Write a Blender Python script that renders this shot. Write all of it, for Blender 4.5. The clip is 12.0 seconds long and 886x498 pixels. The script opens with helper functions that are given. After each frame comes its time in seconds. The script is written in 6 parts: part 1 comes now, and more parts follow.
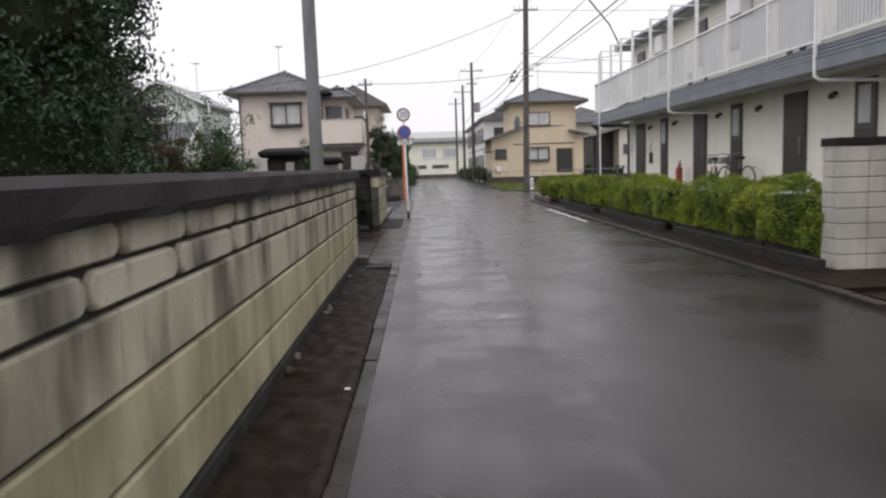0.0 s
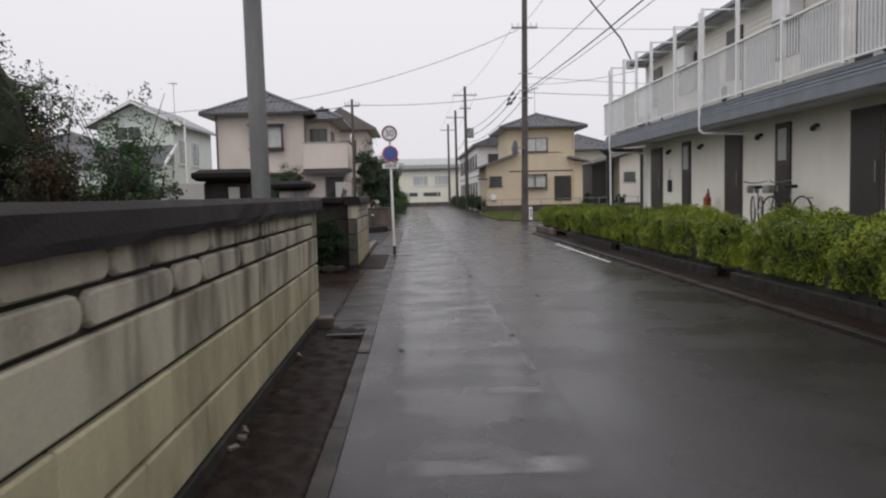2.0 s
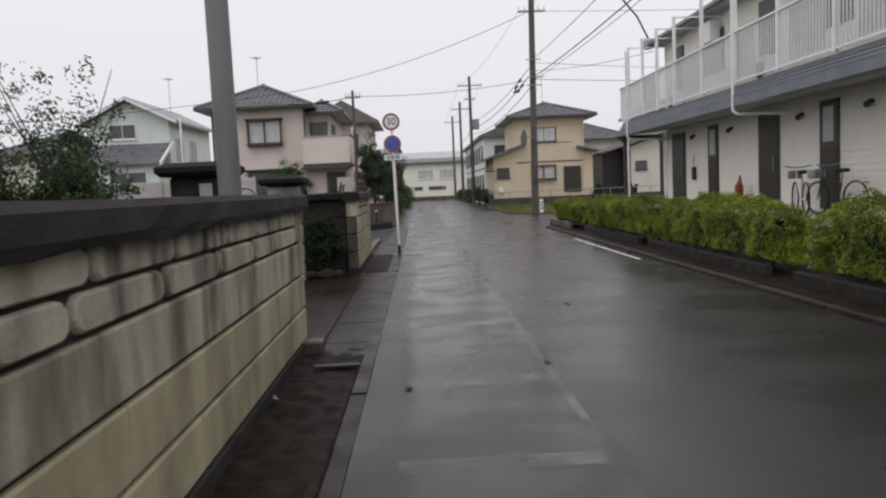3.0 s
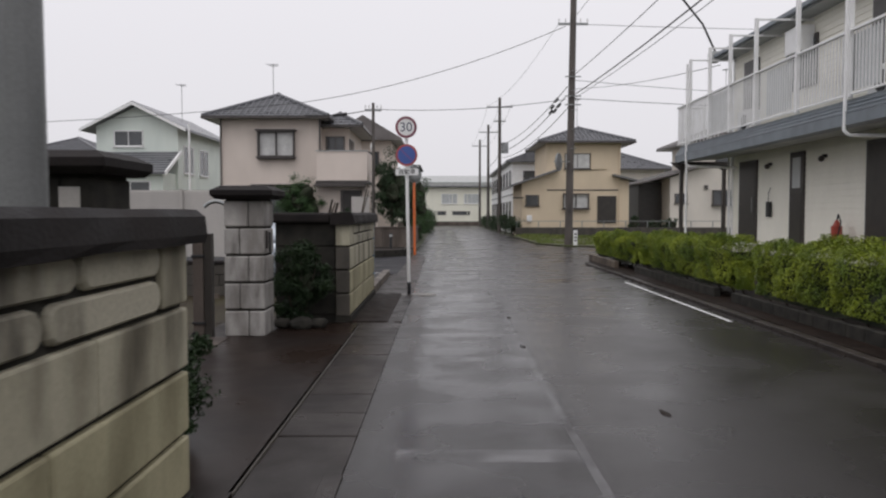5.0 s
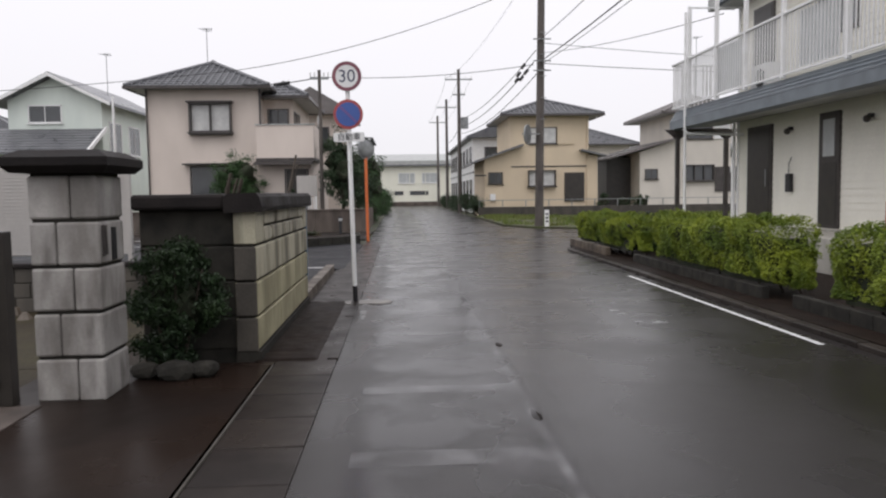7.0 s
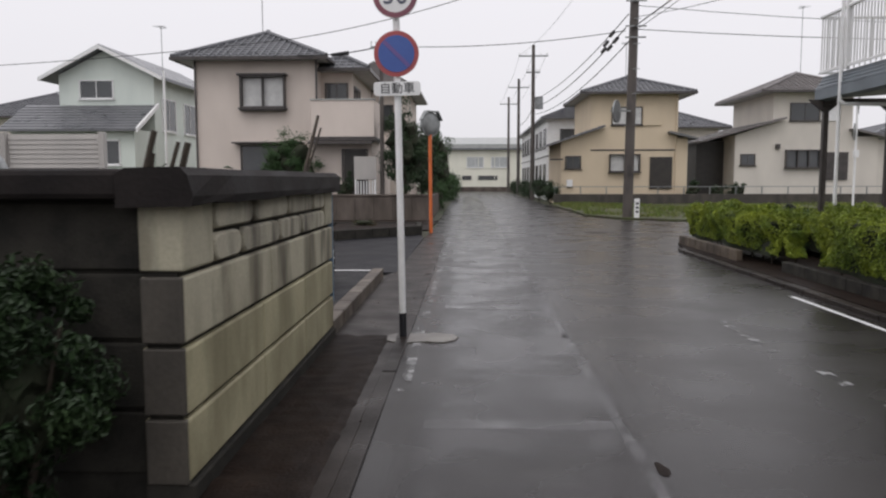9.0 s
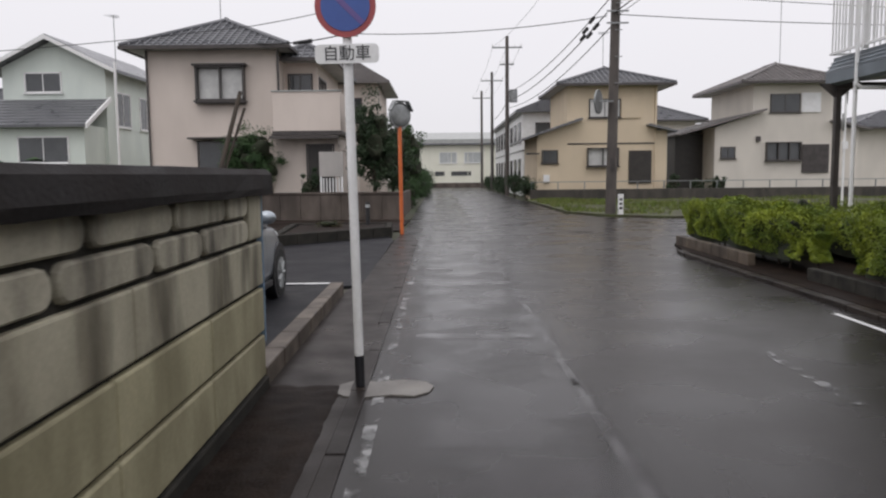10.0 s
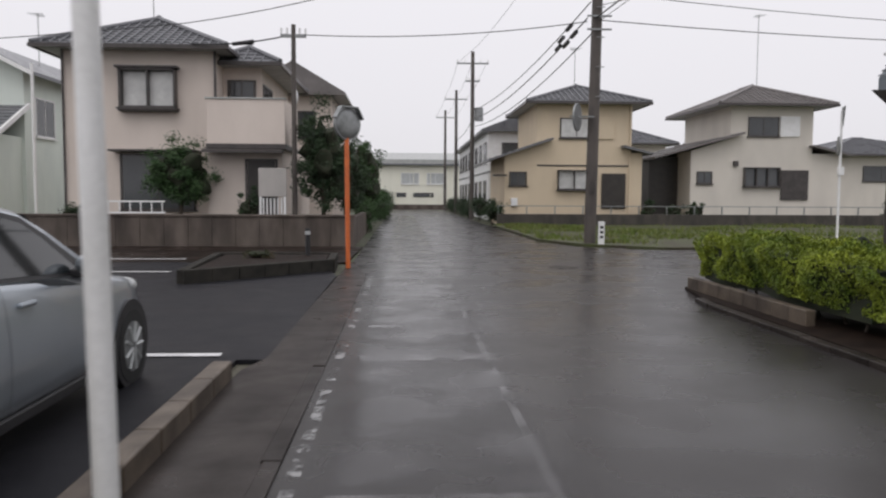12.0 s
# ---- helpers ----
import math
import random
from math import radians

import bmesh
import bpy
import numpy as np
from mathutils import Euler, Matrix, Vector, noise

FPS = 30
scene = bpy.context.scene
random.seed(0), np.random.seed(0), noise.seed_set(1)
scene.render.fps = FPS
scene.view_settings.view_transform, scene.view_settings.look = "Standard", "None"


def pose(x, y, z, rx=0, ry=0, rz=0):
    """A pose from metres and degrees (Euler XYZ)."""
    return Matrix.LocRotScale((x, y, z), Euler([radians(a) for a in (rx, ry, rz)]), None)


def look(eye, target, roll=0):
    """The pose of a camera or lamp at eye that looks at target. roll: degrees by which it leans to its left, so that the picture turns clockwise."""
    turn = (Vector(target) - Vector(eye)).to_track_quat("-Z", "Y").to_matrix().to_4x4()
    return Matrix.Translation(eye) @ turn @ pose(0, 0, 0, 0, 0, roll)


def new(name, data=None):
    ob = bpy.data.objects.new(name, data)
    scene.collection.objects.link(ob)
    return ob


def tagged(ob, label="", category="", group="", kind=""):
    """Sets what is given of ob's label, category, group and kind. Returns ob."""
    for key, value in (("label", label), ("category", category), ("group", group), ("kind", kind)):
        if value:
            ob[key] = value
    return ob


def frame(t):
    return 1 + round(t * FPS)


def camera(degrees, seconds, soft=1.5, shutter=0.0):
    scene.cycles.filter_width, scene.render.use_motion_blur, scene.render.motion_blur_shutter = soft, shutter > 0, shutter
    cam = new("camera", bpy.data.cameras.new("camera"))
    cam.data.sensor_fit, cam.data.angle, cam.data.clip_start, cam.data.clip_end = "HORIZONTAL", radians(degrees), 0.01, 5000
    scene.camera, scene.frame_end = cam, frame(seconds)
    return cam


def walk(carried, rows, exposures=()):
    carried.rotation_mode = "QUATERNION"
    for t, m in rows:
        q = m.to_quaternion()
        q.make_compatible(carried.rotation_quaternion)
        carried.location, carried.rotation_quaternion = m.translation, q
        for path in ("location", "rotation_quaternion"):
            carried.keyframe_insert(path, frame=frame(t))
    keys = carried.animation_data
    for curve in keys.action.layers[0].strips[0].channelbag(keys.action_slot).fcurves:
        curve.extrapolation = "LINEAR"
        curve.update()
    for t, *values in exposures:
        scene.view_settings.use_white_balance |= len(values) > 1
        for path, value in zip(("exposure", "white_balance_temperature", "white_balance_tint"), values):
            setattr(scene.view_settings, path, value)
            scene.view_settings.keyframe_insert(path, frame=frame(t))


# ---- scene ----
cam = camera(61.0, 12.0, soft=2.2, shutter=0.4)
PATH = [
    (0, (0.576, 0.76, 1.539), (0.624, 2.748, 1.323), -1.8),
    (0.5, (0.665, 1.76, 1.555), (0.652, 3.749, 1.345), -2.8),
    (1, (0.634, 2.563, 1.548), (0.723, 4.551, 1.349), -1.9),
    (1.5, (0.643, 3.32, 1.542), (0.736, 5.311, 1.389), -2.5),
    (2, (0.645, 4.178, 1.543), (0.719, 6.171, 1.399), -1.4),
    (2.5, (0.694, 5.024, 1.535), (0.783, 7.019, 1.411), -1.8),
    (3, (0.635, 5.887, 1.532), (0.692, 7.88, 1.372), -2.6),
    (5, (0.744, 9.594, 1.528), (0.745, 11.592, 1.435), -0.0),
    (5.5, (0.776, 10.52, 1.475), (0.827, 12.517, 1.373), -0.2),
    (6, (0.79, 11.393, 1.486), (0.747, 13.386, 1.319), 0.6),
    (6.5, (0.784, 12.309, 1.512), (0.896, 14.3, 1.366), -0.8),
    (8.5, (0.705, 15.866, 1.525), (0.779, 17.857, 1.357), -1.1),
    (9, (0.716, 16.806, 1.495), (0.651, 18.796, 1.31), -0.1),
    (9.5, (0.736, 17.582, 1.522), (0.777, 19.571, 1.318), -1.0),
    (10, (0.692, 18.592, 1.5), (0.697, 20.582, 1.304), -0.6),
    (10.5, (0.727, 19.437, 1.504), (0.774, 21.428, 1.319), -0.6),
    (11, (0.703, 20.361, 1.515), (0.696, 22.357, 1.39), -1.3),
    (11.5, (0.777, 21.082, 1.518), (0.805, 23.076, 1.372), -0.8),
    (12, (0.852, 21.89, 1.518), (0.958, 23.882, 1.378), 0.3),
]
walk(cam, [(t, look(eye, target, roll)) for t, eye, target, roll in PATH],
     [(0.0, 0.36), (0.5, 0.18), (1.0, 0.20), (1.5, 0.08), (2.0, 0.03), (3.0, 0.04), (5.0, -0.02), (5.5, 0.03), (6.0, 0.07), (6.5, 0.28), (8.5, 0.08), (10.5, 0.10), (11.5, -0.06), (12.0, 0.05)])

# ---- sky and light: a flat, wet, overcast day ----
world = bpy.data.worlds.new("overcast")
scene.world = world
world.use_nodes = True
wn, wl = world.node_tree.nodes, world.node_tree.links
wn.clear()
sky = wn.new("ShaderNodeTexSky")
sky.sky_type, sky.sun_disc = "NISHITA", False
sky.sun_elevation, sky.sun_rotation = radians(58), radians(200)
grey = wn.new("ShaderNodeHueSaturation")
grey.inputs["Saturation"].default_value, grey.inputs["Value"].default_value = 0.15, 0.10
cloud = wn.new("ShaderNodeMix")
cloud.data_type = "RGBA"
cloud.inputs[0].default_value = 0.86
cloud.inputs[7].default_value = (0.86, 0.84, 0.885, 1)
back = wn.new("ShaderNodeBackground")
wout = wn.new("ShaderNodeOutputWorld")
wl.new(sky.outputs[0], grey.inputs["Color"])
wl.new(grey.outputs[0], cloud.inputs[6])
coord, split, lift = wn.new("ShaderNodeTexCoord"), wn.new("ShaderNodeSeparateXYZ"), wn.new("ShaderNodeMapRange")
lift.inputs[1].default_value, lift.inputs[2].default_value = 0.05, 0.95
lift.inputs[3].default_value, lift.inputs[4].default_value = 0.93, 1.45
wl.new(coord.outputs["Generated"], split.inputs[0])
wl.new(split.outputs[2], lift.inputs[0])
wl.new(lift.outputs[0], back.inputs["Strength"])
wl.new(cloud.outputs[2], back.inputs["Color"])
wl.new(back.outputs[0], wout.inputs["Surface"])
sun = new("sun", bpy.data.lights.new("sun", "SUN"))
sun.data.energy, sun.data.angle, sun.data.color = 0.5, radians(40), (1.0, 0.97, 0.93)
sun.matrix_world = look((0, 0, 30), (7, 14, 0))


# ---- materials ----
def material(name, base, other=None, rough=0.6, scale=3.0, fine=60.0, bump=0.0, metal=0.0, blend=(0.35, 0.65),
             rough_var=0.0, streak=False, grain=0.12, piece=0.0, spec=0.5, coat=0.0, bump_scale=None):
    """A node material: two colours mixed by a coarse noise, a fine grain, roughness variation and relief, all at world size."""
    m = bpy.data.materials.new(name)
    m.use_nodes = True
    n, l = m.node_tree.nodes, m.node_tree.links
    b = n["Principled BSDF"]
    geo = n.new("ShaderNodeNewGeometry")
    src = geo.outputs["Position"]
    if streak:
        mp = n.new("ShaderNodeMapping")
        mp.inputs["Scale"].default_value = (1, 1, 0.4)
        l.new(src, mp.inputs["Vector"])
        src = mp.outputs[0]
    coarse = n.new("ShaderNodeTexNoise")
    coarse.inputs["Scale"].default_value, coarse.inputs["Detail"].default_value = scale, 5
    l.new(src, coarse.inputs["Vector"])
    ramp = n.new("ShaderNodeMapRange")
    ramp.inputs[1].default_value, ramp.inputs[2].default_value = blend
    l.new(coarse.outputs[0], ramp.inputs[0])
    mix = n.new("ShaderNodeMix")
    mix.data_type = "RGBA"
    mix.inputs[6].default_value = (*base, 1)
    mix.inputs[7].default_value = (*(other or [c * 0.75 for c in base]), 1)
    l.new(ramp.outputs[0], mix.inputs[0])
    small = n.new("ShaderNodeTexNoise")
    small.inputs["Scale"].default_value, small.inputs["Detail"].default_value = fine, 3
    l.new(geo.outputs["Position"], small.inputs["Vector"])
    gr = n.new("ShaderNodeMapRange")
    gr.inputs[1].default_value, gr.inputs[2].default_value = 0.25, 0.75
    gr.inputs[3].default_value, gr.inputs[4].default_value = 1 - grain, 1 + grain
    l.new(small.outputs[0], gr.inputs[0])
    value = gr.outputs[0]
    if piece:
        oi = n.new("ShaderNodeObjectInfo")
        pr = n.new("ShaderNodeMapRange")
        pr.inputs[3].default_value, pr.inputs[4].default_value = 1 - piece, 1 + piece
        l.new(oi.outputs["Random"], pr.inputs[0])
        mu = n.new("ShaderNodeMath")
        mu.operation = "MULTIPLY"
        l.new(value, mu.inputs[0]), l.new(pr.outputs[0], mu.inputs[1])
        value = mu.outputs[0]
    hsv = n.new("ShaderNodeHueSaturation")
    l.new(mix.outputs[2], hsv.inputs["Color"])
    l.new(value, hsv.inputs["Value"])
    l.new(hsv.outputs[0], b.inputs["Base Color"])
    b.inputs["Metallic"].default_value, b.inputs["Specular IOR Level"].default_value = metal, spec
    b.inputs["Coat Weight"].default_value = coat
    if rough_var:
        rr = n.new("ShaderNodeMapRange")
        rr.inputs[1].default_value, rr.inputs[2].default_value = 0.3, 0.7
        rr.inputs[3].default_value, rr.inputs[4].default_value = max(rough - rough_var, 0.02), rough + rough_var
        l.new(coarse.outputs[0], rr.inputs[0])
        l.new(rr.outputs[0], b.inputs["Roughness"])
    else:
        b.inputs["Roughness"].default_value = rough
    if bump:
        bp = n.new("ShaderNodeBump")
        bp.inputs["Strength"].default_value, bp.inputs["Distance"].default_value = bump, 0.01
        if bump_scale:
            bs = n.new("ShaderNodeTexNoise")
            bs.inputs["Scale"].default_value, bs.inputs["Detail"].default_value = bump_scale, 4
            l.new(geo.outputs["Position"], bs.inputs["Vector"])
            l.new(bs.outputs[0], bp.inputs["Height"])
        else:
            l.new(small.outputs[0], bp.inputs["Height"])
        l.new(bp.outputs[0], b.inputs["Normal"])
    return m


ASPHALT = material("wet_asphalt", (0.0205, 0.018, 0.0175), (0.027, 0.024, 0.023), rough=0.28, rough_var=0.09, scale=0.8, fine=110, bump=0.10, grain=0.35, spec=0.24)
LOT = material("new_asphalt", (0.011, 0.011, 0.014), (0.017, 0.017, 0.020), rough=0.5, scale=1.2, fine=120, bump=0.25, rough_var=0.1, spec=0.12)
SOIL = material("wet_soil", (0.0115, 0.0075, 0.006), (0.022, 0.0145, 0.011), rough=0.6, scale=4.0, fine=45, bump=0.6, grain=0.45, spec=0.09)
GROUND = material("ground_mix", (0.07, 0.065, 0.045), (0.05, 0.07, 0.03), rough=0.8, scale=0.3, fine=20, bump=0.4)
GRASS_BED = material("grass_bed", (0.055, 0.07, 0.018), (0.045, 0.036, 0.022), rough=0.8, scale=0.8, fine=25, bump=0.6, grain=0.4)
DRIVE = material("wet_driveway", (0.021, 0.0135, 0.0105), (0.012, 0.008, 0.0065), rough=0.36, rough_var=0.14, scale=1.0, fine=70, bump=0.15, spec=0.11)
KERB = material("kerb_concrete", (0.135, 0.106, 0.078), (0.06, 0.046, 0.035), rough=0.5, rough_var=0.12, scale=2.5, fine=70, bump=0.25, piece=0.12)
GUTTER = material("gutter_concrete", (0.030, 0.024, 0.021), (0.017, 0.013, 0.0115), rough=0.36, rough_var=0.12, scale=2.0, fine=70, bump=0.2, piece=0.16, spec=0.13)
WET_KERB = material("blackened_wet_kerb", (0.020, 0.016, 0.014), (0.040, 0.033, 0.028), rough=0.42, rough_var=0.1, scale=2.2, fine=60, bump=0.3, piece=0.2, spec=0.14)
PAINT = material("worn_road_paint", (0.34, 0.34, 0.34), (0.10, 0.10, 0.10), rough=0.3, scale=5.0, fine=80, blend=(0.42, 0.62), spec=0.4)
FAINT = material("faint_paint_and_sheen", (0.24, 0.235, 0.24), (0.11, 0.107, 0.11), rough=0.16, scale=4.0, fine=80, spec=0.45)
FOOTING = material("wet_cement", (0.20, 0.185, 0.165), (0.11, 0.10, 0.09), rough=0.4, scale=3.0, fine=60, bump=0.3, grain=0.2)
LOT_PAINT = material("fresh_line_paint", (0.75, 0.75, 0.75), (0.6, 0.6, 0.6), rough=0.4, scale=6.0, fine=80, grain=0.1)
STONE = material("oya_stone", (0.45, 0.42, 0.315), (0.28, 0.255, 0.185), rough=0.7, scale=3.0, fine=50, bump=0.12, grain=0.09, blend=(0.42, 0.72), streak=True, piece=0.07)
STONE_MOSS = material("algae_stained_stone", (0.43, 0.395, 0.255), (0.27, 0.245, 0.15), rough=0.7, scale=2.6, fine=50, bump=0.12, grain=0.09, blend=(0.4, 0.7), streak=True, piece=0.07)
STONE_NEW = material("patched_stone", (0.50, 0.50, 0.49), (0.42, 0.42, 0.40), rough=0.7, scale=2.5, fine=50, bump=0.25, streak=True, piece=0.05)
PILLOW = material("rough_faced_stone", (0.44, 0.41, 0.32), (0.20, 0.185, 0.145), rough=0.75, scale=3.5, blend=(0.45, 0.72), fine=40, bump=0.25, grain=0.12, piece=0.10, streak=True)
MORTAR = material("stained_shaded_mortar", (0.045, 0.042, 0.036), (0.025, 0.024, 0.022), rough=0.85, scale=5, fine=60, bump=0.4, spec=0.12)
CAP = material("blackened_coping", (0.014, 0.012, 0.012), (0.026, 0.022, 0.021), rough=0.7, scale=2.5, fine=45, bump=0.35, rough_var=0.12, spec=0.16)
PILLAR_STONE = material("grey_pillar_block", (0.44, 0.42, 0.40), (0.22, 0.205, 0.19), rough=0.65, scale=4, fine=40, bump=0.2, grain=0.08, piece=0.12, streak=True)
BLOCK = material("concrete_block", (0.50, 0.48, 0.43), (0.36, 0.34, 0.30), rough=0.75, scale=3, fine=60, bump=0.35, piece=0.08, streak=True)
SIDING = material("cream_siding", (0.89, 0.865, 0.77), (0.83, 0.805, 0.715), rough=0.5, scale=1.5, fine=40, bump=0.04, streak=True, grain=0.06)
WHITE = material("white_paint", (0.86, 0.86, 0.86), (0.79, 0.79, 0.78), rough=0.4, scale=4, fine=50, grain=0.05)
FASCIA = material("blue_grey_metal", (0.17, 0.20, 0.225), (0.13, 0.15, 0.17), rough=0.4, scale=2.5, fine=40, grain=0.08)
SOFFIT = material("grey_soffit", (0.42, 0.43, 0.42), (0.34, 0.35, 0.34), rough=0.6, scale=2, fine=40, grain=0.08)
DARK = material("dark_brown_door", (0.030, 0.026, 0.024), (0.04, 0.035, 0.03), rough=0.4, scale=4, fine=40, grain=0.1)
GLASS = material("window_glass", (0.06, 0.065, 0.07), (0.08, 0.085, 0.09), rough=0.08, scale=1.0, fine=10, grain=0.05, spec=0.6)
FROST = material("frosted_pane", (0.52, 0.54, 0.54), (0.44, 0.46, 0.46), rough=0.3, scale=3, fine=20, grain=0.05)
CURTAIN = material("curtained_glass", (0.66, 0.66, 0.64), (0.52, 0.52, 0.51), rough=0.12, scale=2.5, fine=30, grain=0.08, spec=0.6)
BRONZE = material("bronze_frame", (0.085, 0.075, 0.072), (0.06, 0.054, 0.052), rough=0.4, scale=5, fine=40, metal=0.3)
TILE = material("slate_roof_tile", (0.105, 0.108, 0.118), (0.15, 0.152, 0.162), rough=0.34, scale=1.5, fine=30, bump=0.2, rough_var=0.1)
TILE_BROWN = material("brown_roof_tile", (0.12, 0.108, 0.104), (0.17, 0.155, 0.15), rough=0.36, scale=1.5, fine=30, bump=0.2)
BEIGE = material("beige_stucco", (0.72, 0.635, 0.57), (0.65, 0.57, 0.51), rough=0.8, scale=0.9, fine=60, bump=0.15, streak=True, grain=0.07)
TAN = material("tan_stucco", (0.69, 0.575, 0.42), (0.63, 0.525, 0.385), rough=0.8, scale=0.9, fine=60, bump=0.15, streak=True, grain=0.07)
OFFWHITE = material("off_white_stucco", (0.70, 0.655, 0.585), (0.63, 0.59, 0.53), rough=0.8, scale=0.9, fine=60, bump=0.15, streak=True, grain=0.07)
MINT = material("pale_mint_siding", (0.74, 0.80, 0.74), (0.67, 0.73, 0.68), rough=0.6, scale=1.2, fine=50, bump=0.05, streak=True, grain=0.06)
FACTORY = material("factory_cladding", (0.86, 0.85, 0.74), (0.80, 0.79, 0.68), rough=0.6, scale=0.6, fine=20, streak=True, grain=0.05)
CONCRETE = material("garden_wall_concrete", (0.135, 0.108, 0.092), (0.072, 0.056, 0.046), rough=0.7, scale=2.0, fine=40, bump=0.3, streak=True)
PANEL = material("cream_fence_panel", (0.46, 0.435, 0.41), (0.39, 0.37, 0.35), rough=0.5, scale=2, fine=40, streak=True, grain=0.06)
POLE_GREY = material("pole_concrete", (0.20, 0.205, 0.205), (0.14, 0.145, 0.145), rough=0.55, scale=3, fine=50, streak=True, bump=0.1)
POLE_DARK = material("brown_pole", (0.10, 0.085, 0.075), (0.07, 0.06, 0.055), rough=0.6, scale=3, fine=50, streak=True, bump=0.1)
CABLE = material("black_cable", (0.02, 0.02, 0.022), rough=0.5)
STEEL = material("galvanised_steel", (0.32, 0.33, 0.33), (0.24, 0.25, 0.25), rough=0.42, metal=0.7, scale=6, fine=60)
RED = material("sign_red", (0.44, 0.085, 0.085), (0.36, 0.075, 0.08), rough=0.4, grain=0.05)
BLUE = material("sign_blue", (0.065, 0.125, 0.40), (0.055, 0.105, 0.35), rough=0.4, grain=0.05)
INK = material("sign_black", (0.02, 0.02, 0.025), rough=0.45)
FADED_RED = material("faded_sign_red", (0.26, 0.085, 0.11), (0.20, 0.07, 0.10), rough=0.45, grain=0.06)
FADED_SLASH = material("faded_slash", (0.17, 0.10, 0.28), (0.13, 0.095, 0.30), rough=0.45, grain=0.06)
NAVY = material("sign_numeral", (0.10, 0.11, 0.16), rough=0.45)
ORANGE = material("orange_paint", (0.70, 0.17, 0.045), (0.60, 0.14, 0.04), rough=0.4, scale=5, grain=0.08)
MIRROR = material("mirror_face", (0.55, 0.57, 0.58), (0.5, 0.52, 0.53), rough=0.04, metal=1.0, grain=0.02)
SILVER = material("silver_blue_car_paint", (0.38, 0.42, 0.46), (0.36, 0.40, 0.44), rough=0.28, metal=0.55, grain=0.03, coat=0.6)
CAR_GLASS = material("car_glass", (0.02, 0.024, 0.026), rough=0.04, spec=0.7, grain=0.02)
RUBBER = material("tyre_rubber", (0.018, 0.018, 0.018), rough=0.7)
PLASTIC = material("black_plastic", (0.025, 0.025, 0.027), rough=0.5)
EXT_RED = material("extinguisher_red", (0.40, 0.06, 0.035), (0.33, 0.05, 0.03), rough=0.4)
BARK = material("bark", (0.07, 0.055, 0.04), (0.045, 0.035, 0.028), rough=0.85, scale=8, fine=40, bump=0.7)
YARD = material("yard_soil", (0.036, 0.030, 0.012), (0.023, 0.015, 0.009), rough=0.7, scale=1.2, fine=25, bump=0.6, grain=0.4, spec=0.2)
LOW_BLOCK = material("dark_brown_block", (0.085, 0.075, 0.062), (0.045, 0.04, 0.034), rough=0.7, scale=2.5, fine=40, bump=0.3, streak=True, piece=0.2)
BLUE_RAG = material("faded_blue_strip", (0.16, 0.25, 0.36), (0.22, 0.30, 0.38), rough=0.6, scale=6)


def run_stains(m, tint, scale, lo, hi, most):
    """Dark rain streaks that have run down a face, over the stone's own colour."""
    n, l = m.node_tree.nodes, m.node_tree.links
    bs = n["Principled BSDF"]
    old = bs.inputs["Base Color"].links[0].from_socket
    geo, mp, tex, mr, mix = (n.new("ShaderNode" + k) for k in ("NewGeometry", "Mapping", "TexNoise", "MapRange", "Mix"))
    mp.inputs["Scale"].default_value = (1, 1, 0.3)
    l.new(geo.outputs["Position"], mp.inputs["Vector"])
    l.new(mp.outputs[0], tex.inputs["Vector"])
    tex.inputs["Scale"].default_value, tex.inputs["Detail"].default_value, tex.inputs["Roughness"].default_value = scale, 4, 0.5
    mr.inputs[1].default_value, mr.inputs[2].default_value, mr.inputs[4].default_value = lo, hi, most
    l.new(tex.outputs[0], mr.inputs[0])
    mix.data_type = "RGBA"
    mix.inputs[7].default_value = (*tint, 1)
    l.new(mr.outputs[0], mix.inputs[0])
    l.new(old, mix.inputs[6])
    l.new(mix.outputs[2], bs.inputs["Base Color"])


run_stains(STONE, (0.075, 0.063, 0.042), 2.6, 0.47, 0.66, 0.85)
run_stains(STONE_MOSS, (0.11, 0.095, 0.05), 2.2, 0.50, 0.74, 0.6)
run_stains(PILLOW, (0.045, 0.038, 0.030), 2.8, 0.52, 0.68, 0.85)
run_stains(CONCRETE, (0.035, 0.026, 0.022), 1.3, 0.46, 0.66, 0.85)
run_stains(PILLAR_STONE, (0.10, 0.09, 0.08), 5.5, 0.52, 0.72, 0.7)
# smoother patch, its base also lightened to paint in the sky's reflection
SHINE = material("smooth_patch_with_sheen", (0.050, 0.046, 0.047), (0.034, 0.031, 0.032), rough=0.15, rough_var=0.05, scale=1.6, fine=90, bump=0.05, grain=0.2, spec=0.45)


def leaf_material(name, a, b, rough=0.45):
    m = material(name, a, b, rough=rough, scale=2.2, fine=14, grain=0.2, spec=0.3)
    n, l = m.node_tree.nodes, m.node_tree.links
    geo = n.new("ShaderNodeNewGeometry")
    mr = n.new("ShaderNodeMapRange")
    mr.inputs[3].default_value, mr.inputs[4].default_value = 0.72, 1.28
    l.new(geo.outputs["Random Per Island"], mr.inputs[0])
    h = n.new("ShaderNodeHueSaturation")
    bs = n["Principled BSDF"]
    old = bs.inputs["Base Color"].links[0].from_socket
    l.new(old, h.inputs["Color"])
    l.new(mr.outputs[0], h.inputs["Value"])
    l.new(h.outputs[0], bs.inputs["Base Color"])
    return m


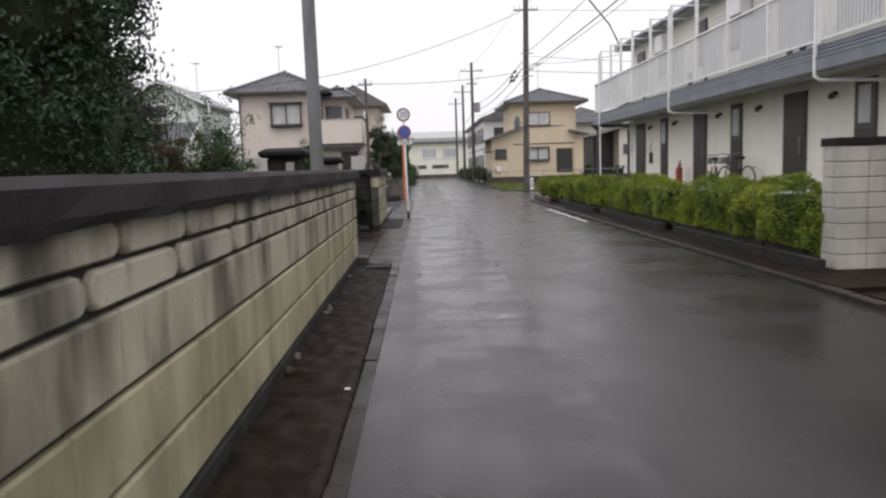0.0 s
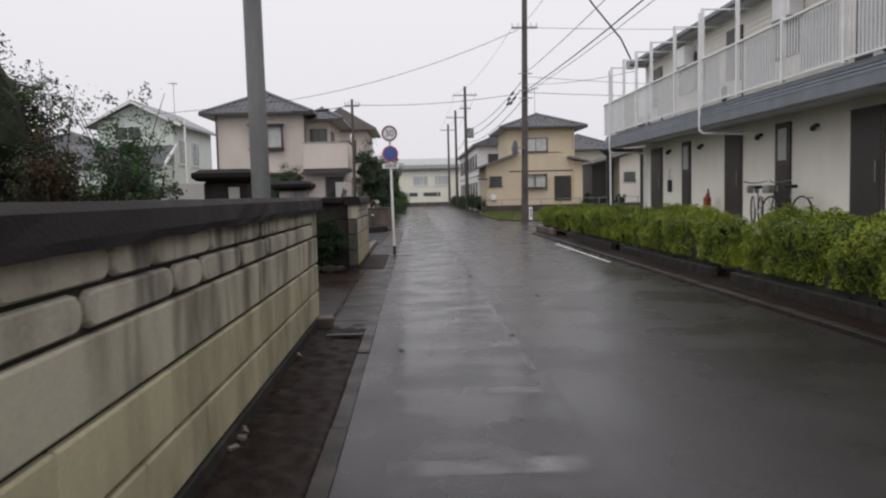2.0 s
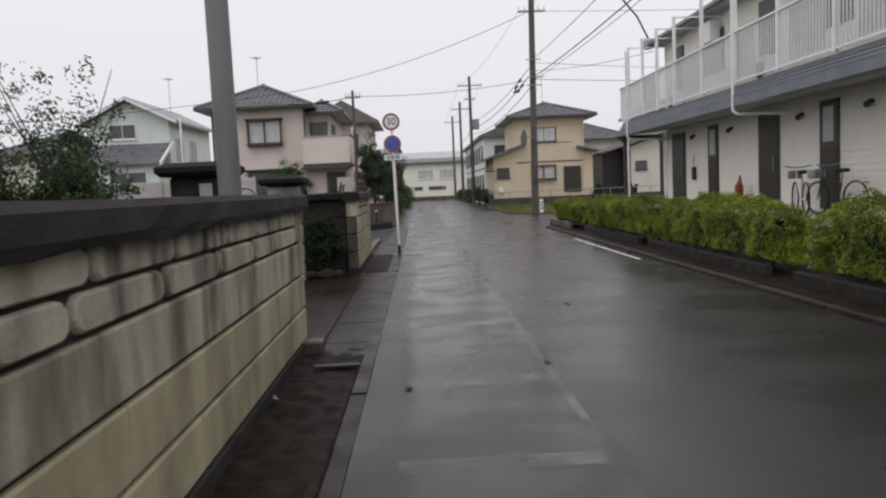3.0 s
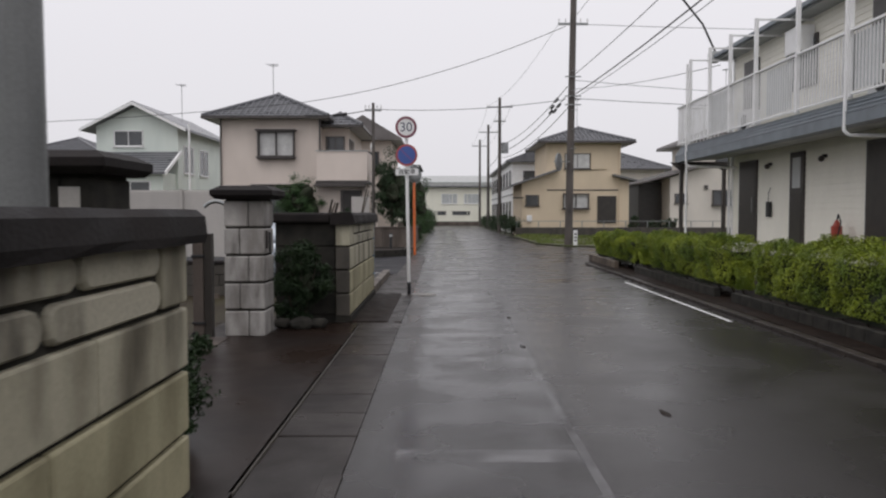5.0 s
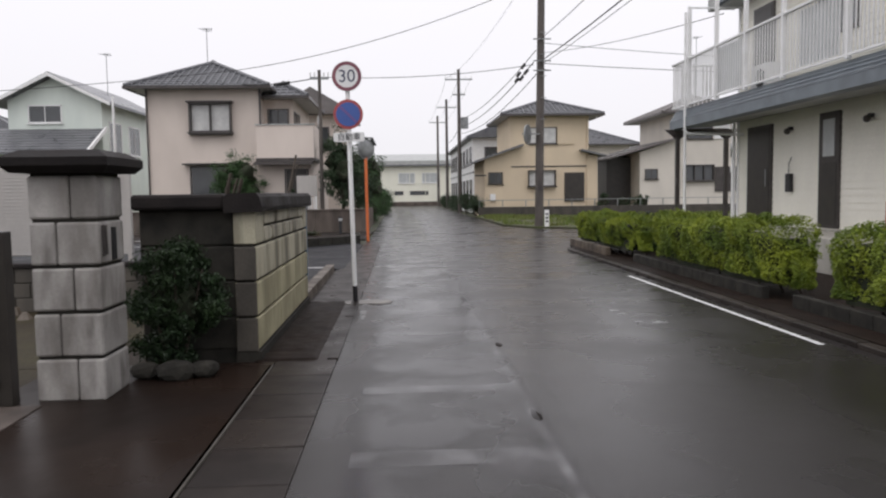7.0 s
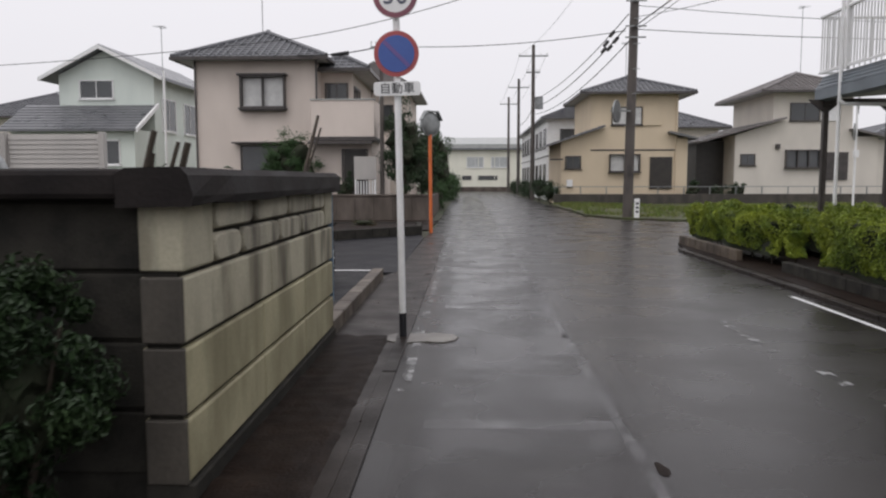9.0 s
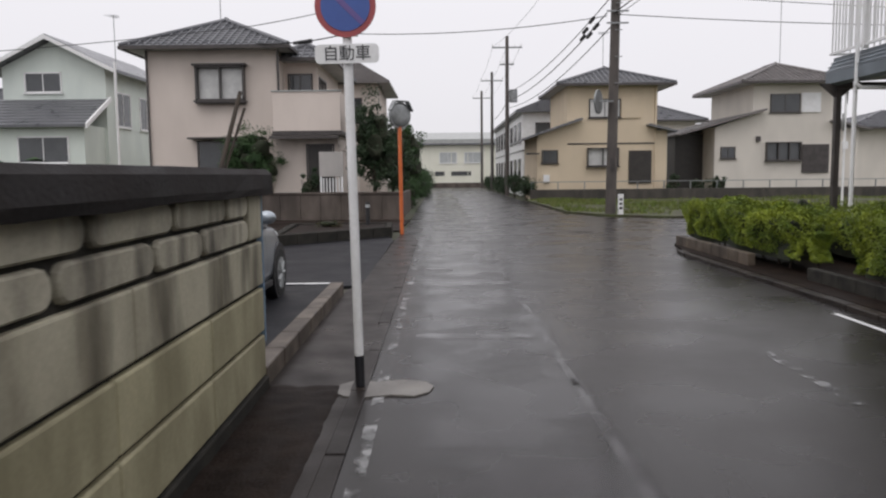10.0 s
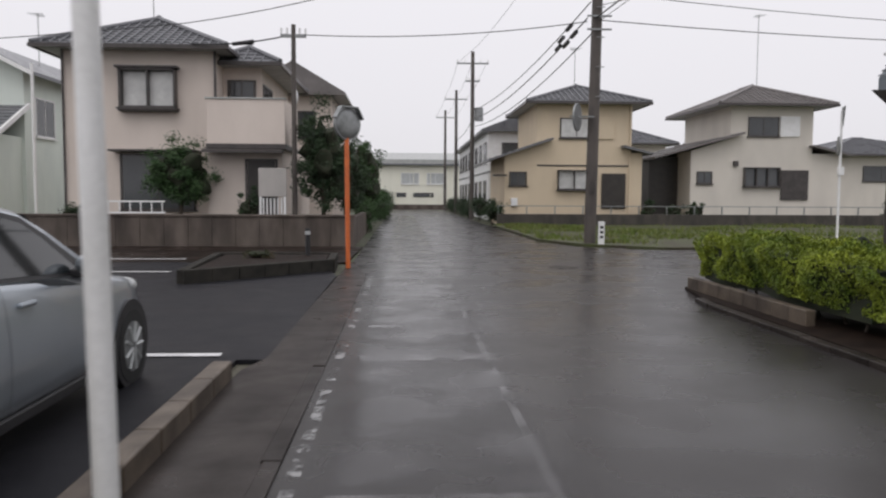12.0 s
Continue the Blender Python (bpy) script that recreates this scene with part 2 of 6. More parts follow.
HEDGE_LEAF = leaf_material("hedge_leaf", (0.27, 0.32, 0.033), (0.105, 0.16, 0.021))
DARK_LEAF = leaf_material("dark_leaf", (0.032, 0.058, 0.029), (0.048, 0.076, 0.036))
SHRUB_LEAF = leaf_material("deep_green_leaf", (0.017, 0.034, 0.014), (0.028, 0.050, 0.018))
MID_LEAF = leaf_material("mid_leaf", (0.04, 0.085, 0.030), (0.06, 0.11, 0.04))
RUSSET_LEAF = leaf_material("russet_leaf", (0.09, 0.062, 0.032), (0.05, 0.06, 0.03))
for worn, lo, hi in ((PAINT, 0.47, 0.58), (FAINT, 0.34, 0.66), (SHINE, 0.32, 0.56)):
    n, l = worn.node_tree.nodes, worn.node_tree.links
    tex, geo, mr = n.new("ShaderNodeTexNoise"), n.new("ShaderNodeNewGeometry"), n.new("ShaderNodeMapRange")
    tex.inputs["Scale"].default_value, tex.inputs["Detail"].default_value = (6.0 if worn == PAINT else 1.2 if worn == SHINE else 2.5), 10
    mr.inputs[1].default_value, mr.inputs[2].default_value = lo, hi
    mr.inputs[4].default_value = {"worn_road_paint": 0.85, "faint_paint_and_sheen": 0.62}.get(worn.name, 0.7)
    l.new(geo.outputs["Position"], tex.inputs["Vector"])
    l.new(tex.outputs[0], mr.inputs[0])
    l.new(mr.outputs[0], n["Principled BSDF"].inputs["Alpha"])
# the patched strip fades out at both sides
n, l = SHINE.node_tree.nodes, SHINE.node_tree.links
geo, xyz = n.new("ShaderNodeNewGeometry"), n.new("ShaderNodeSeparateXYZ")
l.new(geo.outputs["Position"], xyz.inputs[0])
last = n["Principled BSDF"].inputs["Alpha"].links[0].from_socket
for a, b in ((0.3, 0.6), (1.78, 1.62)):
    mr, mul = n.new("ShaderNodeMapRange"), n.new("ShaderNodeMath")
    mr.interpolation_type, mul.operation = "SMOOTHSTEP", "MULTIPLY"
    mr.inputs[1].default_value, mr.inputs[2].default_value = min(a, b), max(a, b)
    mr.inputs[3].default_value, mr.inputs[4].default_value = (0, 1) if a < b else (1, 0)
    l.new(xyz.outputs[0], mr.inputs[0])
    l.new(last, mul.inputs[0]), l.new(mr.outputs[0], mul.inputs[1])
    last = mul.outputs[0]
l.new(last, n["Principled BSDF"].inputs["Alpha"])
GRASS_BLADE = leaf_material("grass_blade", (0.11, 0.16, 0.03), (0.15, 0.16, 0.05), rough=0.6)
# near-black fill colour standing for the shade deep inside foliage
CORE = material("foliage_shade", (0.015, 0.022, 0.008), (0.02, 0.022, 0.01), rough=0.9, scale=6, fine=30)

# ---- building blocks ----


def thing(name, at=(0, 0, 0), turn=0.0, label="", category="", group="", kind=""):
    ob = new(name)
    ob.empty_display_size = 0.1
    m = Matrix.Translation(at) @ Matrix.Rotation(radians(turn), 4, "Z")
    ob.matrix_basis = m
    return tagged(ob, label, category, group, kind)


def part(name, bm, mat, parent=None, label="", smooth=False):
    """Links bm, drawn in its parent's own frame, as one mesh object."""
    me = bpy.data.meshes.new(name)
    bm.to_mesh(me)
    bm.free()
    me.materials.append(mat)
    if smooth:
        me.polygons.foreach_set("use_smooth", [True] * len(me.polygons))
    ob = new(name, me)
    ob.parent = parent
    return tagged(ob, label)


def lone(name, bm, mat, label="", category="", group="", kind="", smooth=False):
    return tagged(part(name, bm, mat, None, smooth=smooth), label, category, group, kind)


def box(bm, x0, x1, y0, y1, z0, z1, bevel=0.0):
    ret = bmesh.ops.create_cube(bm, size=1.0, matrix=Matrix.LocRotScale(((x0 + x1) / 2, (y0 + y1) / 2, (z0 + z1) / 2), None, (abs(x1 - x0), abs(y1 - y0), abs(z1 - z0))))
    if bevel:
        edges = list({e for v in ret["verts"] for e in v.link_edges})
        bmesh.ops.bevel(bm, geom=edges, offset=bevel, segments=2, affect="EDGES", profile=0.5)
    return bm


def B(*a, bevel=0.0):
    return box(bmesh.new(), *a, bevel=bevel)


def rod(bm, a, b, r0, r1=None, seg=12, caps=True):
    a, b = Vector(a), Vector(b)
    d = b - a
    m = Matrix.Translation((a + b) / 2) @ d.to_track_quat("Z", "Y").to_matrix().to_4x4()
    bmesh.ops.create_cone(bm, cap_ends=caps, segments=seg, radius1=r0, radius2=r0 if r1 is None else r1, depth=d.length, matrix=m)
    return bm


def R(a, b, r0, r1=None, seg=12):
    return rod(bmesh.new(), a, b, r0, r1, seg)


def path_rod(pts, r, seg=8):
    bm = bmesh.new()
    for a, b in zip(pts, pts[1:]):
        rod(bm, a, b, r, seg=seg)
    for p in pts[1:-1]:
        bmesh.ops.create_icosphere(bm, subdivisions=1, radius=r, matrix=Matrix.Translation(p))
    return bm


def prism(bm, outline, axis, lo, hi):
    """Extrudes a 2D outline along x or y or z."""
    put = {"x": lambda u, v, w: (w, u, v), "y": lambda u, v, w: (u, w, v), "z": lambda u, v, w: (u, v, w)}[axis]
    a = [bm.verts.new(put(u, v, lo)) for u, v in outline]
    b = [bm.verts.new(put(u, v, hi)) for u, v in outline]
    n = len(a)
    bm.faces.new(a[::-1])
    bm.faces.new(b)
    for i in range(n):
        bm.faces.new((a[i], a[(i + 1) % n], b[(i + 1) % n], b[i]))
    bmesh.ops.recalc_face_normals(bm, faces=bm.faces)
    return bm


def P(outline, axis, lo, hi):
    return prism(bmesh.new(), outline, axis, lo, hi)


def sag(a, b, drop, n=14):
    a, b = Vector(a), Vector(b)
    return [a.lerp(b, i / n) - Vector((0, 0, drop * 4 * (i / n) * (1 - i / n))) for i in range(n + 1)]


def tube(pts, r, seg=6):
    bm = bmesh.new()
    rings = []
    for i, p in enumerate(pts):
        d = (pts[min(i + 1, len(pts) - 1)] - pts[max(i - 1, 0)]).normalized()
        u = d.cross(Vector((0, 0, 1))).normalized()
        v = u.cross(d)
        rings.append([bm.verts.new(p + (u * math.cos(6.2832 * k / seg) + v * math.sin(6.2832 * k / seg)) * r) for k in range(seg)])
    for a, b in zip(rings, rings[1:]):
        for k in range(seg):
            bm.faces.new((a[k], a[(k + 1) % seg], b[(k + 1) % seg], b[k]))
    return bm


def leaves(bm_pts, size, rng):
    """A mesh of small folded leaves, one at each (point, outward normal)."""
    verts, faces = [], []
    for p, nrm in bm_pts:
        nrm = (Vector(nrm) + Vector((rng.uniform(-1, 1), rng.uniform(-1, 1), rng.uniform(-0.6, 1.0))) * 0.8).normalized()
        t = nrm.orthogonal().normalized()
        t.rotate(Matrix.Rotation(rng.uniform(0, 6.28), 3, nrm))
        s = nrm.cross(t)
        L, W = size * rng.uniform(0.7, 1.4), size * rng.uniform(0.35, 0.6)
        p = Vector(p)
        i = len(verts)
        verts += [p - t * L * 0.5, p + s * W * 0.5 + nrm * L * 0.12, p + t * L * 0.5 - nrm * L * 0.1, p - s * W * 0.5 + nrm * L * 0.12]
        faces += [(i, i + 1, i + 2), (i, i + 2, i + 3)]
    me = bpy.data.meshes.new("leaves")
    me.from_pydata([tuple(v) for v in verts], [], faces)
    return me


def mesh_part(name, me, mat, parent, label=""):
    me.materials.append(mat)
    ob = new(name, me)
    ob.parent = parent
    return tagged(ob, label)


# ---- ground, road and kerbs ----
def sheet(x0, x1, y0, y1, z):
    bm = bmesh.new()
    bm.faces.new([bm.verts.new(c) for c in ((x0, y0, z), (x1, y0, z), (x1, y1, z), (x0, y1, z))])
    return bm


lone("ground", sheet(-900, 900, -900, 1500, -0.06), GROUND, "mixed soil and grass ground of the neighbourhood", "ground", kind="structure")
road_outline = [(0.16, -12), (5.42, -12), (5.42, 33.6), (5.75, 34.4), (6.5, 34.9), (40, 35.2), (40, 43.0), (8.3, 43.2), (6.2, 44.6), (5.4, 47), (5.3, 72), (5.2, 106), (-0.4, 106), (-0.35, 60), (-0.3, 39.6), (0.16, 36.0)]
lone("road", P(road_outline, "z", -0.3, 0.0), ASPHALT, "wet dark grey asphalt lane reflecting a pale sky", "road", kind="structure")
lone("crossroad", P([(-30, 108.0), (30, 108.0), (30, 106.004), (-30, 106.004)], "z", -0.3, 0.0), ASPHALT, "wet asphalt street at the end of the lane", "road", kind="structure")
lone("parking_lot", P([(-22, 24.35), (-0.70, 24.35), (-0.70, 28.9), (-0.42, 28.9), (-0.42, 36.3), (-1.0, 39.2), (-22, 39.2)], "z", -0.3, -0.012), LOT, "black new asphalt of a small wet parking lot", "parking lot", kind="structure")
lone("driveway", P([(-2.0, 13.3), (-0.40, 13.3), (-0.40, 20.0), (-2.30, 20.0), (-2.30, 15.3), (-2.0, 15.3)], "z", -0.3, 0.02), DRIVE, "wet brown concrete driveway between stone walls", "driveway", kind="structure")
def rough_ground(x0, x1, y0, y1, z, seed, lift=0.03, step=0.045):
    bm = bmesh.new()
    nx, ny = max(2, int((x1 - x0) / step)), int((y1 - y0) / step)
    grid = [[bm.verts.new((x0 + (x1 - x0) * i / nx, y0 + (y1 - y0) * j / ny, z - (0.05 if i in (0, nx) or j in (0, ny) else 0.0) + lift * noise.noise(Vector((i * 0.4, j * 0.4, seed))) + lift * 0.6 * noise.noise(Vector((i * 0.17, j * 0.17, seed + 9))))) for i in range(nx + 1)] for j in range(ny + 1)]
    for j in range(ny):
        for i in range(nx):
            bm.faces.new((grid[j][i], grid[j][i + 1], grid[j + 1][i + 1], grid[j + 1][i])).smooth = True
    return bm


lone("roadside_soil", rough_ground(-0.62, 0.06, -8, 13.28, 0.005, 3), SOIL, "dark wet soil strip at the foot of the wall", "soil", kind="structure")
lone("pavement", P([(-0.72, 20.01), (0.155, 20.01), (0.155, 36.0), (-0.30, 39.6), (-0.38, 36.3), (-0.42, 28.9), (-0.56, 28.4), (-0.56, 24.35), (-0.72, 24.35)], "z", -0.3, 0.003), GUTTER, "wet concrete margin beside the lane", "pavement", kind="structure")
lone("corner_soil", rough_ground(-0.62, 0.0, 20.05, 23.85, 0.024, 7, 0.014), SOIL, "dark wet soil strip at the foot of the short wall", "soil", kind="structure")
for y0, y1 in ((-12, 80),):
    lone("asphalt_repair", sheet(0.3, 1.9, y0, y1, 0.003), SHINE, "smoother strip of patched wet asphalt with sky sheen in its colour", "asphalt repair", kind="structure")

# gutter slabs along the foot of the wall, each with its joint
def slab_mesh(w, l, h, b=0.008):
    bm = B(-w / 2, w / 2, -l / 2, l / 2, -h, 0, bevel=b)
    me = bpy.data.meshes.new("slab")
    bm.to_mesh(me)
    bm.free()
    return me


gutter = thing("gutter", (0, 0, 0), label="wet concrete gutter slabs laid end to end beside the lane", category="gutter", kind="structure")
slab = slab_mesh(0.545, 0.594, 0.12)
slab.materials.append(GUTTER)
rng = random.Random(5)
for i in range(12):
    y = 13.2 + i * 0.6
    s = new("slab", slab)
    s.parent = gutter
    s.location = (-0.118, y, 0.004 + rng.uniform(-0.004, 0.004))
    s.rotation_euler = (0, radians(rng.uniform(-0.5, 0.3)), radians(rng.uniform(-0.3, 0.3)))
lone("gutter_bed", B(-0.41, 0.158, 13.25, 20.0, -0.3, -0.008), SOIL, "dark wet soil under the gutter slabs", "soil", kind="structure")
lip = thing("gutter_lip", (0, 0, 0), label="narrow worn concrete lip between soil and lane", category="kerb", kind="structure")
for y in [-7.7 + i * 1.2 for i in range(18)] + [20.1 + i * 1.2 for i in range(13)]:
    part("lip_stone", B(0.055 + rng.uniform(-0.01, 0.01), 0.165, y + 0.005, y + 1.195, -0.1, 0.012 + rng.uniform(-0.004, 0.008), bevel=0.006), GUTTER, lip)
for i in range(14):
    y = rng.uniform(1, 13)
    lone("rubble_chip", R((-0.53 + rng.uniform(0, 0.05), y, 0.0), (-0.53, y + rng.uniform(-0.1, 0.1), 0.03), rng.uniform(0.015, 0.05), rng.uniform(0.01, 0.03), 6), KERB, "pale crumb of mortar at the foot of the wall", "rubble", "mortar crumbs along the wall")
lone("litter", B(-0.02, 0.02, 5.9, 5.93, 0.014, 0.02), WHITE, "tiny white scrap lying on the soil", "litter")
lone("driveway_edge", B(-0.43, -0.389, 13.6, 19.9, -0.1, 0.02, bevel=0.01), LOW_BLOCK, "low worn concrete edge of the driveway", "kerb", kind="structure")
lone("loose_block", B(-0.62, -0.36, 13.05, 13.27, -0.02, 0.12, bevel=0.02), KERB, "pale broken concrete block beside the wall end", "concrete block")
lone("drain_grating", B(-0.36, 0.05, 12.36, 12.44, 0.02, 0.04, bevel=0.004), PLASTIC, "narrow dark iron drain bar across the gutter", "drain")

# painted lines
def line(name, x0, x1, y0, y1, mat, label, z=0.004):
    return lone(name, sheet(x0, x1, y0, y1, z), mat, label, "road marking", kind="structure")


for y0, y1 in ((21.9, 23.2), (23.3, 24.3), (24.8, 29.6), (30.4, 32.0), (33.4, 36.2)):
    line("edge_line", 0.22, 0.30, y0, y1, PAINT, "worn white edge line on the wet lane")
for y0, y1 in ((20.2, 26.4),):
    line("edge_line", 4.80, 4.87, y0, y1, LOT_PAINT, "white edge line beside the hedge kerb")
line("road_mark", 3.33, 3.43, 23.3, 24.75, PAINT, "short worn white mark on the lane")
line("road_mark", 3.42, 3.52, 22.2, 22.65, PAINT, "short worn white mark on the lane")
line("road_mark", 3.46, 3.80, 21.5, 21.75, PAINT, "short worn white mark on the lane")
line("lane_line", 1.615, 1.675, 10.6, 32.0, FAINT, "faded white line along the middle of the lane")
# pale bands across the patch, sky reflection put into their colour
for y in (8.2, 9.85, 11.6, 14.15, 17.3, 18.85, 21.2, 25.4, 28.75, 30.5, 33.9):
    line("reflection_band", 0.45, 1.606, y, y + 0.16 + 0.04 * (y % 3), FAINT, "pale cross band painting sky reflection on the patched asphalt")
line("lot_line", -3.4, -0.88, 29.02, 29.15, LOT_PAINT, "white parking bay line on black asphalt", 0.0)
line("lot_line", -9.0, -3.75, 36.92, 37.06, LOT_PAINT, "white parking bay line on black asphalt", 0.0)
line("lot_line", -8.5, -4.3, 39.95, 40.1, LOT_PAINT, "white parking bay line on black asphalt", 0.0)
line("lot_line", -2.9, -2.1, 34.5, 34.7, FAINT, "faded parking mark on black asphalt", 0.0)
lone("manhole", R((4.3, 37.9, -0.01), (4.3, 37.9, 0.006), 0.33, seg=32), GUTTER, "round iron manhole cover in the wet asphalt", "manhole", kind="structure")
lone("footing", P([(-0.06, 23.68), (0.02, 23.58), (0.16, 23.55), (0.34, 23.60), (0.50, 23.57), (0.60, 23.66), (0.63, 23.80), (0.57, 23.93), (0.40, 23.98), (0.22, 23.93), (0.06, 23.97), (-0.04, 23.86)], "z", -0.05, 0.013), FOOTING, "patch of pale cement at the foot of the sign pole", "footing")
for x, y, l, a in ((2.45, 15.3, 0.22, 4), (1.66, 12.2, 0.2, -8), (0.48, 11.6, 0.2, 6), (1.72, 20.6, 0.2, 2), (1.64, 23.9, 0.22, 2), (1.66, 18.2, 0.3, 2)):
    bm = bmesh.new()
    m = pose(x, y, 0.003, 0, 0, a)
    ring = [m @ Vector((0.03 * math.cos(k * 0.628) * (1 + 0.3 * math.sin(k * 2.1 + x)), l / 2 * math.sin(k * 0.628), 0)) for k in range(10)]
    bm.faces.new([bm.verts.new(v) for v in ring])
    lone("asphalt_patch", bm, SOIL, "small dark tar patch in the wet lane", "tar patch", "tar patches", kind="structure")

# kerb on the right, stones end to end; hedge bed behind it
kerb_r = thing("kerb", (0, 0, 0), label="dark wet concrete kerb along the hedge bed", category="kerb", kind="structure")
kst = slab_mesh(0.14, 0.596, 0.25, 0.012)
kst.materials.append(WET_KERB)
for i in range(41):
    y = 8.3 + i * 0.6
    k = new("kerb_stone", kst)
    k.parent = kerb_r
    k.location = (5.13 if y < 32.2 else 5.15, y, 0.06 + rng.uniform(-0.006, 0.006))
    k.rotation_euler = (0, 0, 0 if y < 32.2 else radians(-6))
lone("hedge_bed", P([(5.26, 9.0), (9.3, 9.0), (9.3, 34.4), (6.4, 34.6), (5.5, 34.0), (5.24, 32.6)], "z", -0.3, 0.05), SOIL, "dark wet soil bed under the hedges", "soil", kind="structure")
bed_edge = thing("bed_edging", (0, 0, 0), label="low row of concrete blocks edging the hedge bed", category="edging", kind="structure")
ebl = slab_mesh(0.12, 0.395, 0.2, 0.012)
ebl.materials.append(KERB)
# darker copy for y < 29, with the hedge overhang's shade in its colour
shaded_ebl = slab_mesh(0.12, 0.395, 0.2, 0.012)
shaded_ebl.materials.append(MORTAR)
for i in range(60):
    y = 10.4 + i * 0.4
    if 15.9 < y < 16.6 or 22.2 < y < 22.9 or 28.5 < y < 30.1 or y > 33.8:
        continue
    e = new("block", ebl if y > 29 else shaded_ebl)
    e.parent = bed_edge
    e.location = (5.66 if y < 29 else 5.52, y, 0.21 if y < 29 else 0.235)
lone("apartment_forecourt", B(5.26, 9.3, -12, 8.98, -0.3, 0.0), DRIVE, "wet dark concrete forecourt of the apartment house", "forecourt", kind="structure")


# ---- stone walls ----
def pillow(w, h, d, r, depth):
    """A stone w long (y), h high (z), d thick (x), its face at x = 0, with rounded corners and a raised face."""
    pts = []
    for cy, cz, a0 in ((w / 2 - r, h / 2 - r, 0), (-w / 2 + r, h / 2 - r, 90), (-w / 2 + r, -h / 2 + r, 180), (w / 2 - r, -h / 2 + r, 270)):
        for k in range(4):
            a = radians(a0 + k * 30)
            pts.append((cy + r * math.cos(a), cz + r * math.sin(a)))
    bm = bmesh.new()
    rings = []
    for x, inset in ((-d, 0.0), (-depth, 0.0), (-depth * 0.35, 0.004), (0, 0.013 if depth > 0.01 else 0.006)):
        s = 1 - 2 * inset / h
        rings.append([bm.verts.new((x, y - inset * (1 if y > 0 else -1), z * s)) for y, z in pts])
    n = len(pts)
    for a, b in zip(rings, rings[1:]):
        for i in range(n):
            bm.faces.new((a[i], a[(i + 1) % n], b[(i + 1) % n], b[i]))
    bm.faces.new(rings[0][::-1])
    bm.faces.new(rings[-1])
    bmesh.ops.recalc_face_normals(bm, faces=bm.faces)
    me = bpy.data.meshes.new("stone")
    bm.to_mesh(me)
    bm.free()
    return me


PILLOWS = {}


def stone(parent, name, y0, y1, z0, z1, mat, rounded, x=-0.55, thick=0.2):
    w, h = round(y1 - y0, 2), round(z1 - z0, 3)
    key = (w, h, mat.name, rounded)
    if key not in PILLOWS:
        PILLOWS[key] = pillow(w - (0.040 if rounded else 0.010), h - (0.020 if rounded else 0.026), thick, 0.060 if rounded else 0.012, 0.026 if rounded else 0.011)
        PILLOWS[key].materials.append(mat)
    ob = new(name, PILLOWS[key])
    ob.parent = parent
    ob.location = (x, (y0 + y1) / 2, (z0 + z1) / 2)
    return ob


def coping(y0, y1, x0, x1, z0, z1, seed):
    """A long capping slab with a worn, uneven upper edge."""
    r = random.Random(seed)
    bm = bmesh.new()
    n = int((y1 - y0) / 0.3)
    rings = []
    for i in range(n + 1):
        y = y0 + (y1 - y0) * i / n
        e = [r.uniform(-0.008, 0.008) for _ in range(6)]
        prof = [(x0, z0), (x1, z0 + 0.01 + e[0]), (x1 + 0.005 + e[1], z0 + 0.05), (x1 - 0.008 + e[2], z1 - 0.035), (x1 - 0.045, z1 + e[3] * 0.4), (x0 + 0.045, z1 + e[4] * 0.4), (x0, z1 - 0.03)]
        rings.append([bm.verts.new((x, y, z)) for x, z in prof])
    k = len(rings[0])
    for a, b in zip(rings, rings[1:]):
        for i in range(k):
            bm.faces.new((a[i], a[(i + 1) % k], b[(i + 1) % k], b[i]))
    bm.faces.new(rings[0])
    bm.faces.new(rings[-1][::-1])
    bmesh.ops.recalc_face_normals(bm, faces=bm.faces)
    return bm


def stone_wall(name, y0, y1, seed, label, patched=None):
    w = thing(name, (0, 0, 0), label=label, category="stone wall", kind="structure")
    r = random.Random(seed)
    part("core", B(-0.735, -0.585, y0 + 0.02, y1 - 0.02, -0.05, 1.42), MORTAR, w)
    part("footing", B(-0.76, -0.53, y0, y1, -0.1, 0.10, bevel=0.01), MORTAR, w, "soil-stained rough footing")
    part("coping", coping(y0 - 0.06, y1 + 0.1, -0.82, -0.485, 1.372, 1.55, seed), CAP, w, "blackened concrete coping")
    for z0, z1 in ((0.10, 0.415), (0.415, 0.745), (0.745, 1.07)):
        y = y1
        while y > y0 + 0.01:
            l = r.choice((1.0, 1.2, 1.2, 1.36))
            a = y - l
            if a < y0 + 0.4:
                a = y0
            new_stone = patched is not None and y < patched + (0.8 if z0 > 0.7 else 0.0)
            stone(w, "stone_block", a, y, z0, z1, STONE_NEW if new_stone else STONE if z0 > 0.7 else STONE_MOSS, False)
            y = a
    stone(w, "end_stone", y1 - 0.34, y1, 1.07, 1.40, STONE, False)
    stone(w, "end_stone", y0, y0 + 0.42, 1.07, 1.40, STONE, False)
    y0, y1 = y0 + 0.42, y1 - 0.34
    for z0, z1 in ((1.07, 1.235), (1.235, 1.40)):
        y = y1
        while y > y0 + 0.01:
            l = r.choice((0.5, 0.66, 0.78, 0.86, 0.94, 1.02))
            a = y - l
            if a < y0 + 0.22:
                a = y0
            stone(w, "rubble_stone", a, y, z0, z1, PILLOW, True)
            y = a
    return w


